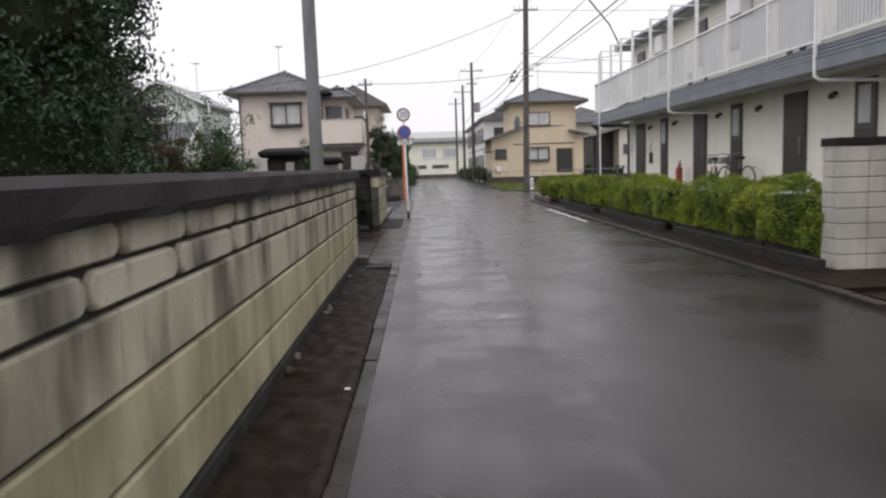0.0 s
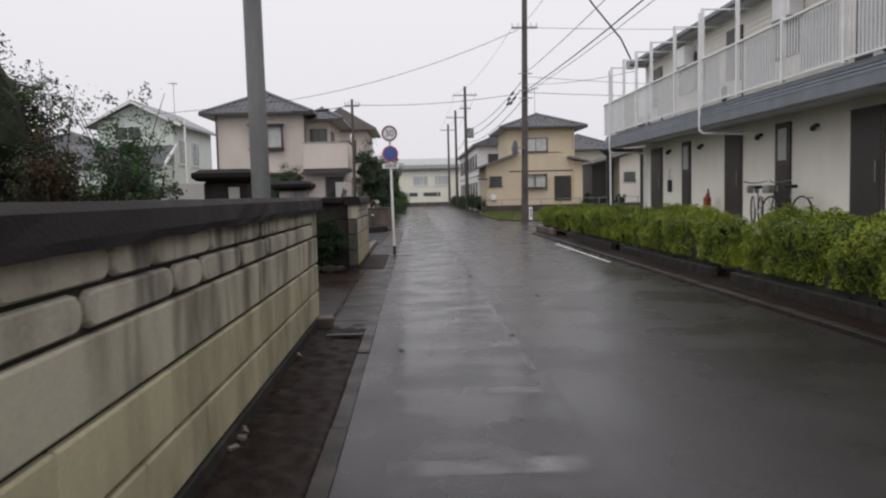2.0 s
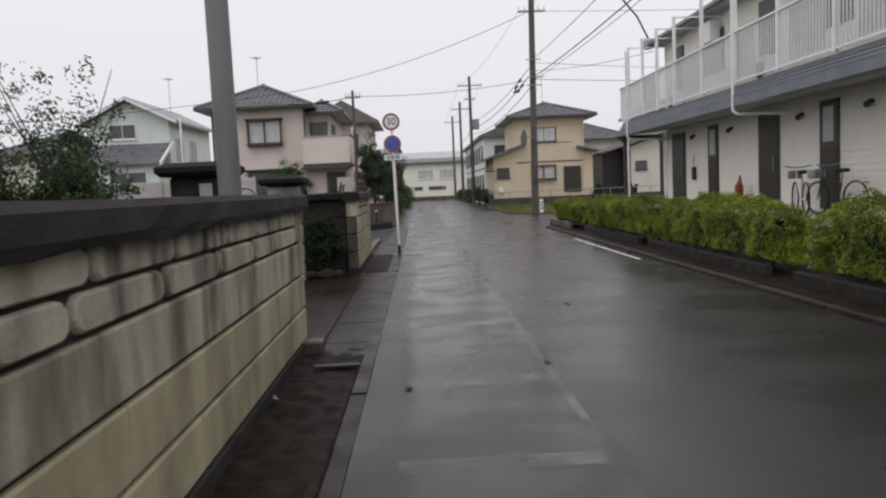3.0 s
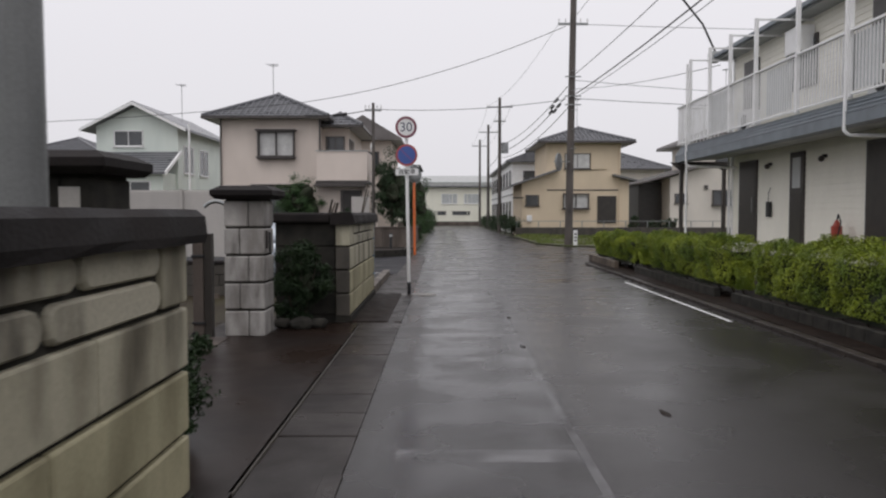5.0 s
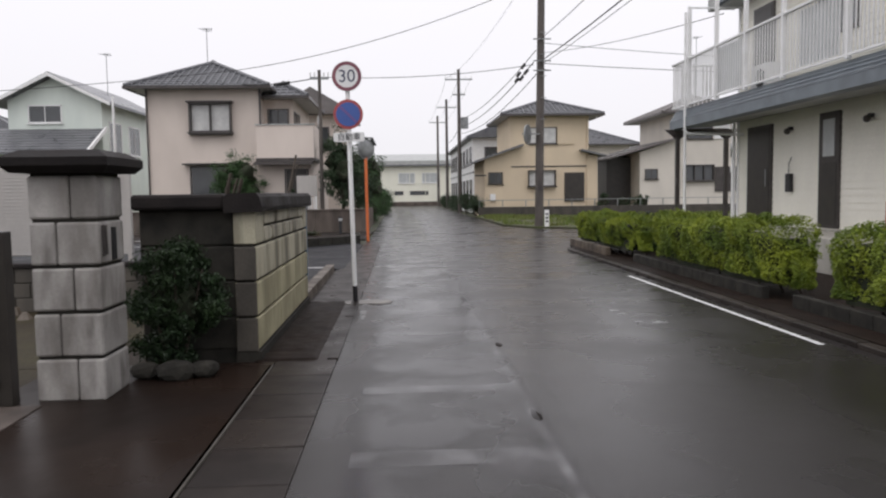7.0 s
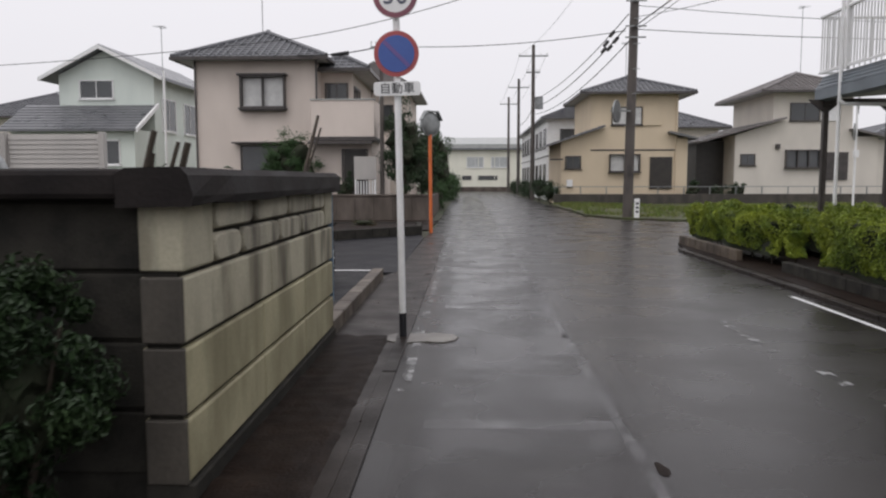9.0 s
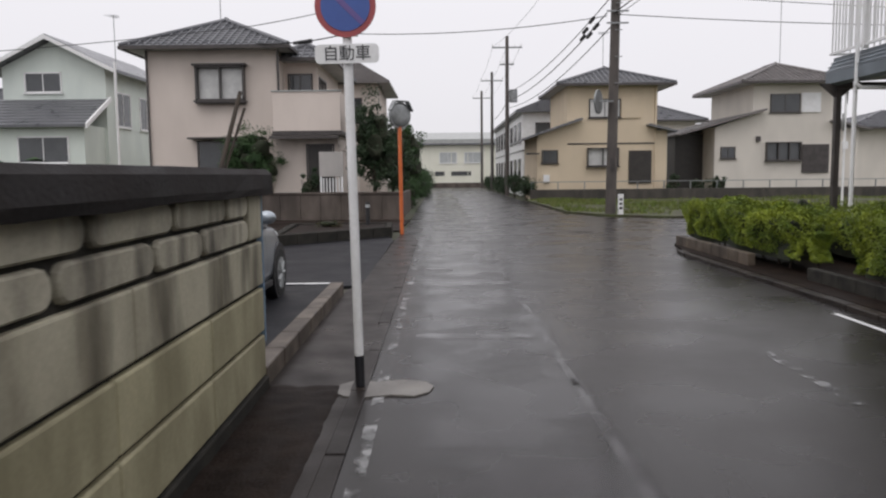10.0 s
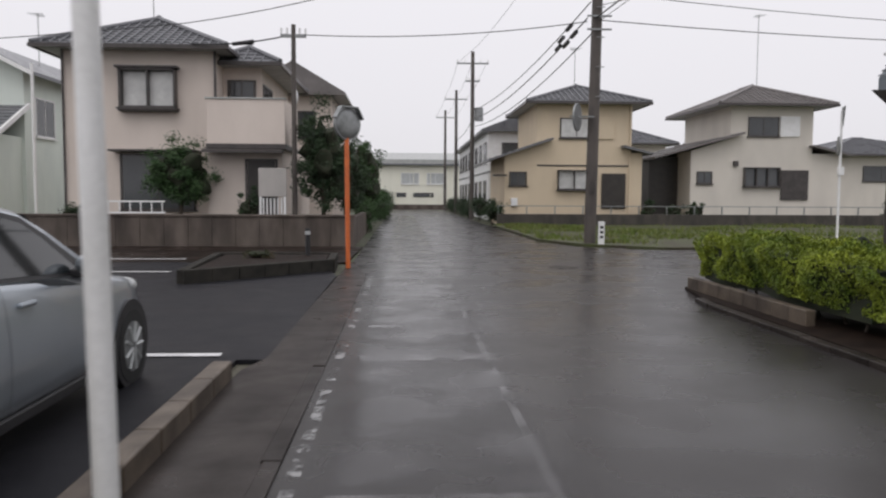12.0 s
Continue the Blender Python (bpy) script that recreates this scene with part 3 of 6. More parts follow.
stone_wall("wall_west", -6.0, 13.4, 3, "tall garden wall of weathered tuff blocks with a black coping", patched=2.6)
wall2 = stone_wall("wall_north", 20.1, 23.8, 8, "short stretch of mossy tuff block wall with black coping")
# return coloured near-black for its stains, moss and the shade it stands in
part("return_core", B(-1.62, -0.76, 20.22, 20.38, -0.05, 1.42), MORTAR, wall2, "return of the wall, dark from stains and painted-in shade")
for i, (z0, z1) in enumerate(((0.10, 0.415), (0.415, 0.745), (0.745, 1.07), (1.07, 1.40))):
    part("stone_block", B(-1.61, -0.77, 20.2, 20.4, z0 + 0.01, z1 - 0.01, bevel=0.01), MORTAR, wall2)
part("coping", B(-1.66, -0.83, 20.1, 20.5, 1.403, 1.545, bevel=0.03), CAP, wall2, "blackened concrete coping")
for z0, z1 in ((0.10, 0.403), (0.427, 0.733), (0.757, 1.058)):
    part("end_face", B(-0.748, -0.556, 20.09, 20.13, z0, z1, bevel=0.008), LOW_BLOCK, wall2, "dark brown stained stone end of the wall")
part("strip", B(-0.76, -0.546, 23.79, 23.815, 0.35, 1.38), BLUE_RAG, wall2, "faded blue plastic strip on the wall end")


def gate_pillar(x, y, label, mat, top=1.74, s=0.5):
    p = thing("gate_pillar", (x, y, 0), label=label, category="pillar", group="gate pillars")
    h = (top - 0.18) / 5
    part("core", B(-s / 2 + 0.02, s / 2 - 0.02, -s / 2 + 0.02, s / 2 - 0.02, 0, top - 0.17), MORTAR, p)
    for i in range(5):
        z0, z1 = i * h + 0.012, (i + 1) * h - 0.012
        split = -0.06 if i % 2 else 0.05
        for a, b in ((-s / 2, split - 0.003), (split + 0.003, s / 2)):
            part("block", B(a, b, -s / 2, s / 2, z0, z1, bevel=0.018), mat, p)
    bm = bmesh.new()
    o = s / 2 + 0.13
    prof = [(o - 0.05, top - 0.17), (o, top - 0.12), (o, top - 0.06), (o - 0.10, top - 0.005), (o - 0.2, top)]
    rings = [[bm.verts.new((sx * q, sy * q, z)) for sx, sy in ((-1, -1), (1, -1), (1, 1), (-1, 1))] for q, z in prof]
    for a, b in zip(rings, rings[1:]):
        for i in range(4):
            bm.faces.new((a[i], a[(i + 1) % 4], b[(i + 1) % 4], b[i]))
    bm.faces.new(rings[0][::-1])
    bm.faces.new(rings[-1])
    part("cap", bm, CAP, p, "dark weathered overhanging cap")
    return p


pr = gate_pillar(-1.70, 19.1, "grey stone gate pillar with dark joints and overhanging cap", PILLAR_STONE, top=1.88)
part("name_plate", B(0.252, 0.262, -0.02, 0.06, 1.05, 1.30), PLASTIC, pr, "small dark plate")
part("bracket", B(0.25, 0.275, -0.2, -0.15, 1.1, 1.32), BRONZE, pr)
GP1 = gate_pillar(-2.0, 15.2, "soot-blackened stone gate pillar with overhanging cap", MORTAR, top=1.98, s=0.6)
part("stain", B(0.05, 0.2, -0.318, -0.312, 0.6, 1.72), PANEL, GP1, "pale lime stain on the stone")
gp = thing("gate_post", (-2.17, 18.78, 0.02), label="brown steel post of a folded driveway gate", category="gate post")
part("post", B(-0.13, 0.0, -0.06, 0.06, 0, 1.28, bevel=0.008), CONCRETE, gp, "pale worn face")
part("channel", B(0.005, 0.10, -0.05, 0.06, 0, 1.27, bevel=0.006), DARK, gp)
for z in (0.16, 0.98):
    part("hinge", B(-0.14, 0.02, -0.075, -0.055, z, z + 0.035, bevel=0.005), PLASTIC, gp)
part("foot_wheel", R((-0.1, -0.1, 0.04), (-0.1, -0.06, 0.04), 0.04), PLASTIC, gp)
lone("gate_sill", B(-2.3, -1.85, 15.6, 18.7, 0.0, 0.03, bevel=0.006), CONCRETE, "pale concrete strip inside the gate", "gate track", kind="structure")

# yard behind the gate: soil, low block wall, panel fence
lone("yard", P([(-24, 20.01), (-1.5, 20.01), (-1.5, 20.2), (-0.76, 20.4), (-0.76, 24.34), (-24, 24.34)], "z", -0.3, 0.01), YARD, "patchy grass and brown soil of a garden", "yard", kind="structure")
lone("yard", P([(-24, 14.0), (-2.31, 14.0), (-2.31, 20.0), (-24, 20.0)], "z", -0.3, 0.008), YARD, "patchy grass and brown soil inside the gate", "yard", kind="structure")
low = thing("low_wall", (0, 0, 0), label="low dark-stained concrete block wall in the yard", category="block wall", kind="structure")
part("core", B(-14, -2.6, 23.52, 23.68, -0.05, 0.62), MORTAR, low)
part("coping", B(-14, -2.6, 23.47, 23.72, 0.60, 0.66, bevel=0.012), CAP, low)
for j in range(3):
    for i in range(28):
        x0 = -14 + i * 0.4 + (0.2 if j % 2 else 0)
        part("block", B(x0 + 0.006, x0 + 0.392, 23.5, 23.7, j * 0.2 + 0.006, j * 0.2 + 0.194, bevel=0.008), LOW_BLOCK, low)
fence = thing("panel_fence", (0, 0, 0), label="beige louvred aluminium panel fence above the yard", category="fence")
for i in range(10):
    x0 = -14.45 + i * 1.2
    part("post", B(x0 - 0.035, x0 + 0.035, 25.70, 25.79, -0.05, 2.06, bevel=0.006), PANEL, fence)
    if i == 9:
        continue
    bm = bmesh.new()
    box(bm, x0 + 0.035, x0 + 1.165, 25.765, 25.775, 0.6, 2.04)
    for k in range(25):
        z = 0.62 + k * 0.0565
        prism(bm, [(25.748, z), (25.765, z + 0.004), (25.765, z + 0.053), (25.758, z + 0.053)], "x", x0 + 0.04, x0 + 1.16)
    part("louvre_panel", bm, PANEL, fence)
rng = random.Random(11)
for i in range(9):
    x, y = -3.0 - i * 0.33, 23.1 + rng.uniform(-0.25, 0.2)
    lone("garden_stone", R((x, y, 0.0), (x, y, 0.06 + rng.uniform(0, 0.05)), rng.uniform(0.06, 0.13), rng.uniform(0.03, 0.07), 7), KERB, "pale rubble stone lying in the yard", "stone", "rubble stones in the yard")


# ---- the block pillar in front of the apartment house ----
bp = thing("block_pillar", (6.30, 10.5, 0), label="pale concrete block gate pillar with dark mossy top", category="pillar")
part("core", B(-0.37, 0.37, -0.17, 0.17, 0, 1.6), MORTAR, bp)
for j in range(8):
    for k in range(2):
        s0 = -0.4 + k * 0.4
        part("block", B(s0 + 0.004, s0 + 0.396, -0.2, 0.2, j * 0.2 + 0.004 + 0.05, j * 0.2 + 0.196 + 0.05, bevel=0.008), BLOCK, bp)
part("cap", B(-0.42, 0.42, -0.22, 0.22, 1.652, 1.76, bevel=0.015), CAP, bp, "dark mossy concrete cap")

# ---- apartment house ----
apt = thing("apartment_house", (0, 0, 0), label="two-storey cream sided apartment house with an outside gallery", category="apartment house")
part("wall", B(9.3, 17.0, 4.0, 31.8, 0.66, 6.15), SIDING, apt)
part("plinth", B(9.22, 17.0, 4.0, 31.85, -0.1, 0.70, bevel=0.01), BLOCK, apt, "pale concrete plinth")
part("walkway", B(8.05, 9.22, 4.0, 31.85, -0.1, 0.66, bevel=0.015), BLOCK, apt, "concrete front step")
for k in range(18):
    z = 0.70 + k * 0.135
    part("siding_board", P([(9.3, z), (9.278, z), (9.292, z + 0.132), (9.3, z + 0.132)], "y", 4.0, 31.8), SIDING, apt)
for k in range(18):
    z = 3.70 + k * 0.135
    part("siding_board", P([(9.3, z), (9.278, z), (9.292, z + 0.132), (9.3, z + 0.132)], "y", 4.0, 31.8), SIDING, apt)
for y in (31.8, 4.0):
    part("corner_trim", B(9.262, 9.38, y - 0.05, y + 0.04, 0.5, 6.1), WHITE, apt)


def apt_door(y0, y1, z0, z1):
    d = part("door", B(9.235, 9.30, y0, y1, z0, z1), BRONZE, apt, "dark bronze door frame")
    part("leaf", B(9.225, 9.24, y0 + 0.07, y1 - 0.07, z0 + 0.05, z1 - 0.07, bevel=0.004), DARK, d)
    part("handle", R((9.19, y0 + 0.17, z0 + 0.85), (9.19, y0 + 0.17, z0 + 1.25), 0.012, seg=8), STEEL, d, "long steel handle")
    part("threshold", B(9.12, 9.24, y0 - 0.04, y1 + 0.04, z0 - 0.06, z0), WHITE, d)
    return d


def apt_slit(y0, y1, z0, z1):
    d = part("window", B(9.235, 9.30, y0, y1, z0, z1), BRONZE, apt, "tall narrow bronze window frame")
    part("pane", B(9.225, 9.24, y0 + 0.06, y1 - 0.06, z0 + 0.06, z0 + 1.3), DARK, d)
    part("pane", B(9.225, 9.24, y0 + 0.15, y1 - 0.15, z0 + 1.42, z1 - 0.14, bevel=0.003), FROST, d, "small frosted upper pane")
    return d


for y in (30.02, 23.68, 17.68, 11.3, 5.2):
    apt_door(y, y + 1.18 if y > 30 else y + 1.05, 0.73, 3.0)
    apt_door(y, y + 0.95, 3.68, 5.75)
for y in (27.35, 21.12, 15.05, 8.8):
    apt_slit(y, y + 0.7, 0.73, 3.02)
    w = part("window", B(9.235, 9.30, y - 0.5, y + 0.9, 4.5, 5.65), BRONZE, apt, "dark framed upper window")
    part("pane", B(9.226, 9.24, y - 0.44, y + 0.17, 4.57, 5.58), GLASS, w)
    part("pane", B(9.226, 9.24, y + 0.23, y + 0.84, 4.57, 5.58), GLASS, w)
for y in (29.2, 26.4, 22.6, 20.0, 16.5, 13.2):
    lamp = part("porch_lamp", B(9.20, 9.29, y - 0.05, y + 0.05, 2.78, 2.86, bevel=0.015), PLASTIC, apt, "small dark wall lamp")
    bm = bmesh.new()
    bmesh.ops.create_uvsphere(bm, u_segments=10, v_segments=6, radius=0.07, matrix=Matrix.Translation((9.17, y, 2.76)))
    part("globe", bm, BRONZE, lamp)
# gallery deck with its sloped metal edge
deck = part("gallery_deck", P([(9.29, 3.28), (8.35, 3.22), (8.02, 3.06), (7.90, 3.10), (7.90, 3.30), (8.04, 3.52), (8.04, 3.58), (9.29, 3.60)], "y", 4.0, 32.85), FASCIA, apt, "blue-grey sheet metal gallery edge")
part("soffit", P([(9.26, 3.20), (8.30, 3.14), (8.30, 3.21), (9.26, 3.27)], "y", 4.05, 32.8), SOFFIT, apt, "pale grey soffit")
for k in range(3):
    part("seam", P([(7.895 + k * 0.052, 3.325 + k * 0.075), (7.88 + k * 0.052, 3.33 + k * 0.075), (7.90 + k * 0.052, 3.35 + k * 0.075)], "y", 4.0, 32.85), FASCIA, deck)
rail = part("railing", B(7.93, 8.0, 4.0, 32.84, 4.74, 4.79, bevel=0.01), WHITE, apt, "white painted steel gallery railing")
part("bottom_rail", B(7.95, 7.99, 4.0, 32.84, 3.63, 3.67), WHITE, rail)
part("end_rail", B(8.0, 9.3, 32.78, 32.84, 4.74, 4.79, bevel=0.01), WHITE, rail)
part("end_bottom_rail", B(8.0, 9.3, 32.79, 32.83, 3.63, 3.67), WHITE, rail)
bal = bpy.data.meshes.new("baluster")
bm = B(-0.011, 0.011, -0.011, 0.011, 3.66, 4.75)
bm.to_mesh(bal)
bm.free()
bal.materials.append(WHITE)
for i in range(209):
    y = 9.9 + i * 0.11
    b = new("baluster", bal)
    b.parent = rail
    b.location = (7.972, y, 0)
for i in range(11):
    b = new("baluster", bal)
    b.parent = rail
    b.location = (8.1 + i * 0.11, 32.81, 0)
bm = bmesh.new()
for i in range(53):
    box(bm, 7.961, 7.983, 4.06 + i * 0.11, 4.08 + i * 0.11, 3.66, 4.75)
tagged(part("balusters", bm, WHITE, rail), kind="stuff")
for y in (31.7, 30.1, 28.65, 27.1, 25.05, 23.05, 21.0, 18.93, 16.8, 14.7, 12.6, 10.5, 8.4, 6.3):
    tall = part("gallery_post", B(7.925, 8.005, y - 0.04, y + 0.04, 3.58, 6.02, bevel=0.006), WHITE, apt, "tall white gallery post")
    part("tie", B(8.0, 9.29, y - 0.02, y + 0.02, 5.97, 6.01), WHITE, tall)
for y0, y1 in ((9.9, 10.7), (15.1, 16.5)):
    part("screen_panel", B(8.02, 8.04, y0, y1, 3.7, 4.7, bevel=0.003), FROST, apt, "frosted screen behind the railing")
for y0 in (13.0, 17.1, 19.4, 22.2, 25.4, 28.9):
    part("screen_panel", B(8.02, 8.035, y0, y0 + 1.25, 3.72, 4.70, bevel=0.003), FROST, apt, "frosted screen behind the railing")
for y in (31.72, 23.0, 14.7):
    dp = part("downpipe", path_rod([(7.90, y + 0.07, 5.9), (7.90, y + 0.07, 3.0), (7.98, y + 0.04, 2.93), (9.2, y - 0.4, 2.86)], 0.035), WHITE, apt, "white downpipe bending under the gallery")
    part("clip", B(7.86, 7.97, y + 0.05, y + 0.09, 4.3, 4.33), WHITE, dp)
part("downpipe", R((7.95, 31.9, 0.0), (7.95, 31.9, 3.05), 0.035), WHITE, apt)
part("downpipe", R((9.22, 31.9, 0.0), (9.22, 31.9, 3.2), 0.04), WHITE, apt)
for x in (8.05, 9.35):
    st = part("steel_post", B(x - 0.05, x + 0.05, 32.62, 32.72, -0.05, 3.1), BRONZE, apt, "dark steel post under the gallery end")
    part("bracket", P([(x - 0.35, 3.1), (x + 0.35, 3.1), (x + 0.05, 2.85), (x - 0.05, 2.85)], "y", 32.64, 32.70), BRONZE, st)
part("beam", B(8.0, 9.4, 32.60, 32.74, 3.0, 3.12), BRONZE, apt)
roof = part("roof", P([(8.82, 6.12), (8.82, 6.25), (13.2, 7.7), (17.5, 6.25), (17.5, 6.12)], "y", 3.6, 32.25), TILE, apt, "low grey sheet roof")
part("gutter", B(8.72, 8.83, 3.6, 32.25, 6.10, 6.22, bevel=0.02), FASCIA, roof)
part("eave_soffit", B(8.83, 9.3, 3.7, 32.2, 6.06, 6.11), SOFFIT, roof)
for y in (28.9, 22.8, 16.2):
    ac = part("air_conditioner", B(8.55, 8.86, y, y + 0.75, 3.62, 4.2, bevel=0.02), WHITE, apt, "white air conditioner box")
    part("grille", R((8.54, y + 0.3, 3.9), (8.55, y + 0.3, 3.9), 0.2, seg=20), PLASTIC, ac)

for y in (27.0, 20.6):
    ac = part("air_conditioner", B(8.93, 9.27, y, y + 0.8, 5.28, 5.86, bevel=0.02), WHITE, apt, "white air conditioner hung under the eave")
    part("bracket", B(8.95, 9.27, y + 0.05, y + 0.1, 5.22, 5.28), STEEL, ac)
    part("bracket", B(8.95, 9.27, y + 0.7, y + 0.75, 5.22, 5.28), STEEL, ac)
part("rain_hopper", B(8.66, 8.92, 31.95, 32.3, 6.02, 6.32, bevel=0.02), SOFFIT, apt, "grey rain hopper at the eave end")
ex = thing("fire_extinguisher", (9.0, 25.35, 0.66), label="red fire extinguisher standing by the wall", category="fire extinguisher")
part("cylinder", R((0, 0, 0.12), (0, 0, 0.62), 0.11, seg=16), EXT_RED, ex)
part("foot", R((0, 0, 0), (0, 0, 0.12), 0.10, seg=16), PLASTIC, ex)
part("neck", R((0, 0, 0.62), (0, 0, 0.74), 0.08, 0.03, seg=12), EXT_RED, ex)
part("hose", path_rod([(0, 0, 0.74), (0, -0.06, 0.86), (0, -0.16, 0.7), (-0.08, -0.16, 0.3)], 0.016, 6), PLASTIC, ex)
mt = thing("meter_box", (9.24, 29.2, 1.45), label="dark meter with a looped cord on the wall", category="meter")
part("case", B(-0.05, 0.04, -0.1, 0.1, 0, 0.4, bevel=0.015), PLASTIC, mt)
part("cord", path_rod([(-0.02, 0, 0.4), (-0.04, -0.05, 0.62), (-0.02, -0.12, 0.75)], 0.01, 6), CABLE, mt)


def bicycle(x, y, z, turn, paint, label):
    b = thing("bicycle", (x, y, z), turn, label, "bicycle")
    for cx in (-0.52, 0.52):
        bm = bmesh.new()
        rings = []
        for k in range(28):
            a = k * 2 * math.pi / 28
            rings.append([bm.verts.new((cx + (0.32 + 0.02 * math.cos(c)) * math.cos(a), 0.02 * math.sin(c), 0.34 + (0.32 + 0.02 * math.cos(c)) * math.sin(a))) for c in (0, 1.047, 2.094, 3.1416, 4.189, 5.236)])
        for k in range(28):
            u, v = rings[k], rings[(k + 1) % 28]
            for j in range(6):
                bm.faces.new((u[j], u[(j + 1) % 6], v[(j + 1) % 6], v[j]))
        bmesh.ops.recalc_face_normals(bm, faces=bm.faces)
        wh = part("wheel", bm, RUBBER, b)
        for a in range(10):
            part("spoke", R((cx, 0, 0.34), (cx + 0.31 * math.cos(a * 0.628), 0, 0.34 + 0.31 * math.sin(a * 0.628)), 0.003, seg=4), STEEL, wh)
    part("frame", path_rod([(-0.52, 0, 0.34), (-0.05, 0, 0.3), (0.38, 0, 0.75), (-0.15, 0, 0.62), (-0.05, 0, 0.3)], 0.018, 6), paint, b)
    part("fork", path_rod([(0.52, 0, 0.34), (0.38, 0, 0.8), (0.34, 0, 0.98)], 0.015, 6), paint, b)
    part("handlebar", path_rod([(0.2, -0.26, 1.02), (0.34, -0.1, 0.98), (0.34, 0.1, 0.98), (0.2, 0.26, 1.02)], 0.014, 6), STEEL, b)
    part("saddle", B(-0.3, -0.04, -0.08, 0.08, 0.84, 0.92, bevel=0.03), RUBBER, b)
    part("seat_post", R((-0.15, 0, 0.6), (-0.17, 0, 0.85), 0.014), STEEL, b)
    part("basket", B(0.44, 0.68, -0.13, 0.13, 0.74, 0.92, bevel=0.03), STEEL, b, "grey wire basket")
    part("mudguard", B(-0.84, -0.62, -0.03, 0.03, 0.62, 0.65, bevel=0.01), STEEL, b)
    return b


bicycle(8.7, 21.6, 0.66, 74, WHITE, "pale framed city bicycle beside an apartment door")
bicycle(8.85, 20.5, 0.66, 100, DARK, "dark city bicycle beside an apartment door")

# ---- plants ----
def clump_points(rng, centre, radii, n, shell=0.35):
    out = []
    for _ in range(n):
        v = Vector((rng.gauss(0, 1), rng.gauss(0, 1), rng.gauss(0, 1))).normalized()
        k = rng.uniform(1 - shell, 1.05)
        out.append((Vector(centre) + Vector((v.x * radii[0] * k, v.y * radii[1] * k, v.z * radii[2] * k)), v))
    return out


def crown(rng, centre, radii, clumps, per, size, lumpy=0.32, inner=0.3):
    pts = []
    for _ in range(clumps):
        v = Vector((rng.gauss(0, 1), rng.gauss(0, 1), rng.gauss(0, 1))).normalized()
        k = rng.uniform(inner, 1.0)
        c = Vector(centre) + Vector((v.x * radii[0] * k, v.y * radii[1] * k, v.z * radii[2] * k))
        q = lumpy * rng.uniform(0.5, 1.2) * (sum(radii) / 3)
        pts += clump_points(rng, c, (q, q, q * 0.8), per, 0.8)
    return leaves(pts, size, rng)


def tree(name, x, y, z0, height, radii, label, mat, seed, clumps=40, per=90, size=0.09, trunk=0.09, lean=(0, 0), lumpy=0.32, core=True, dense=0.28):
    rng = random.Random(seed)
    t = thing(name, (x, y, z0), label=label, category="tree" if name == "tree" else name)
    cz = height - radii[2]
    bm = bmesh.new()
    rod(bm, (0, 0, -0.05), (lean[0], lean[1], max(cz, 0.3)), trunk, trunk * 0.55, 8)
    for _ in range(9):
        a = rng.uniform(0, 6.28)
        s = Vector((lean[0], lean[1], cz)) * rng.uniform(0.5, 1.0)
        e = Vector((lean[0] + radii[0] * 0.75 * math.cos(a), lean[1] + radii[1] * 0.75 * math.sin(a), cz + radii[2] * rng.uniform(-0.4, 0.8)))
        rod(bm, s, e, trunk * 0.4, trunk * 0.12, 5)
    part("trunk", bm, BARK, t)
    # dark lumps fill the crown, coloured as the shade between its leaves
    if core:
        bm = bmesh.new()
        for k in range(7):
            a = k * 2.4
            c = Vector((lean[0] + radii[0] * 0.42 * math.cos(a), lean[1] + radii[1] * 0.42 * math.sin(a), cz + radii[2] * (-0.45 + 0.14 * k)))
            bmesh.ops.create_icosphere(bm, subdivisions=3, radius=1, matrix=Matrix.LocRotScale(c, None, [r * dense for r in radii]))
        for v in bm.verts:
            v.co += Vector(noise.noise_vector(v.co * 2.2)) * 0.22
        part("shade_core", bm, CORE, t)
    mesh_part("crown", crown(rng, (lean[0], lean[1], cz), radii, clumps, per, size, lumpy, 0.3 if dense < 0.4 else 0.6), mat, t)
    return t


def bush(x, y, z0, radii, label, mat, seed, clumps=26, per=80, size=0.06, name="shrub"):
    rng = random.Random(seed)
    t = thing(name, (x, y, z0), label=label, category="shrub")
    for k in range(5):
        a = k * 1.256
        part("stem", R((0.04 * math.cos(a), 0.04 * math.sin(a), -0.05), (radii[0] * 0.6 * math.cos(a), radii[1] * 0.6 * math.sin(a), radii[2] * 1.5), 0.02, 0.008, 5), BARK, t)
    # dark lump behind the leaves, coloured as the shrub's inner shade
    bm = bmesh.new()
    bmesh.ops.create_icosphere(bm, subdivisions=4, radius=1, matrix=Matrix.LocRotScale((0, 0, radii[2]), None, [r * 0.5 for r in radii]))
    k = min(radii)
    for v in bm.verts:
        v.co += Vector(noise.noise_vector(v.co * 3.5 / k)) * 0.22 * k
    part("shade_core", bm, CORE, t)
    mesh_part("foliage", crown(rng, (0, 0, radii[2]), radii, clumps, per, size), mat, t)
    return t


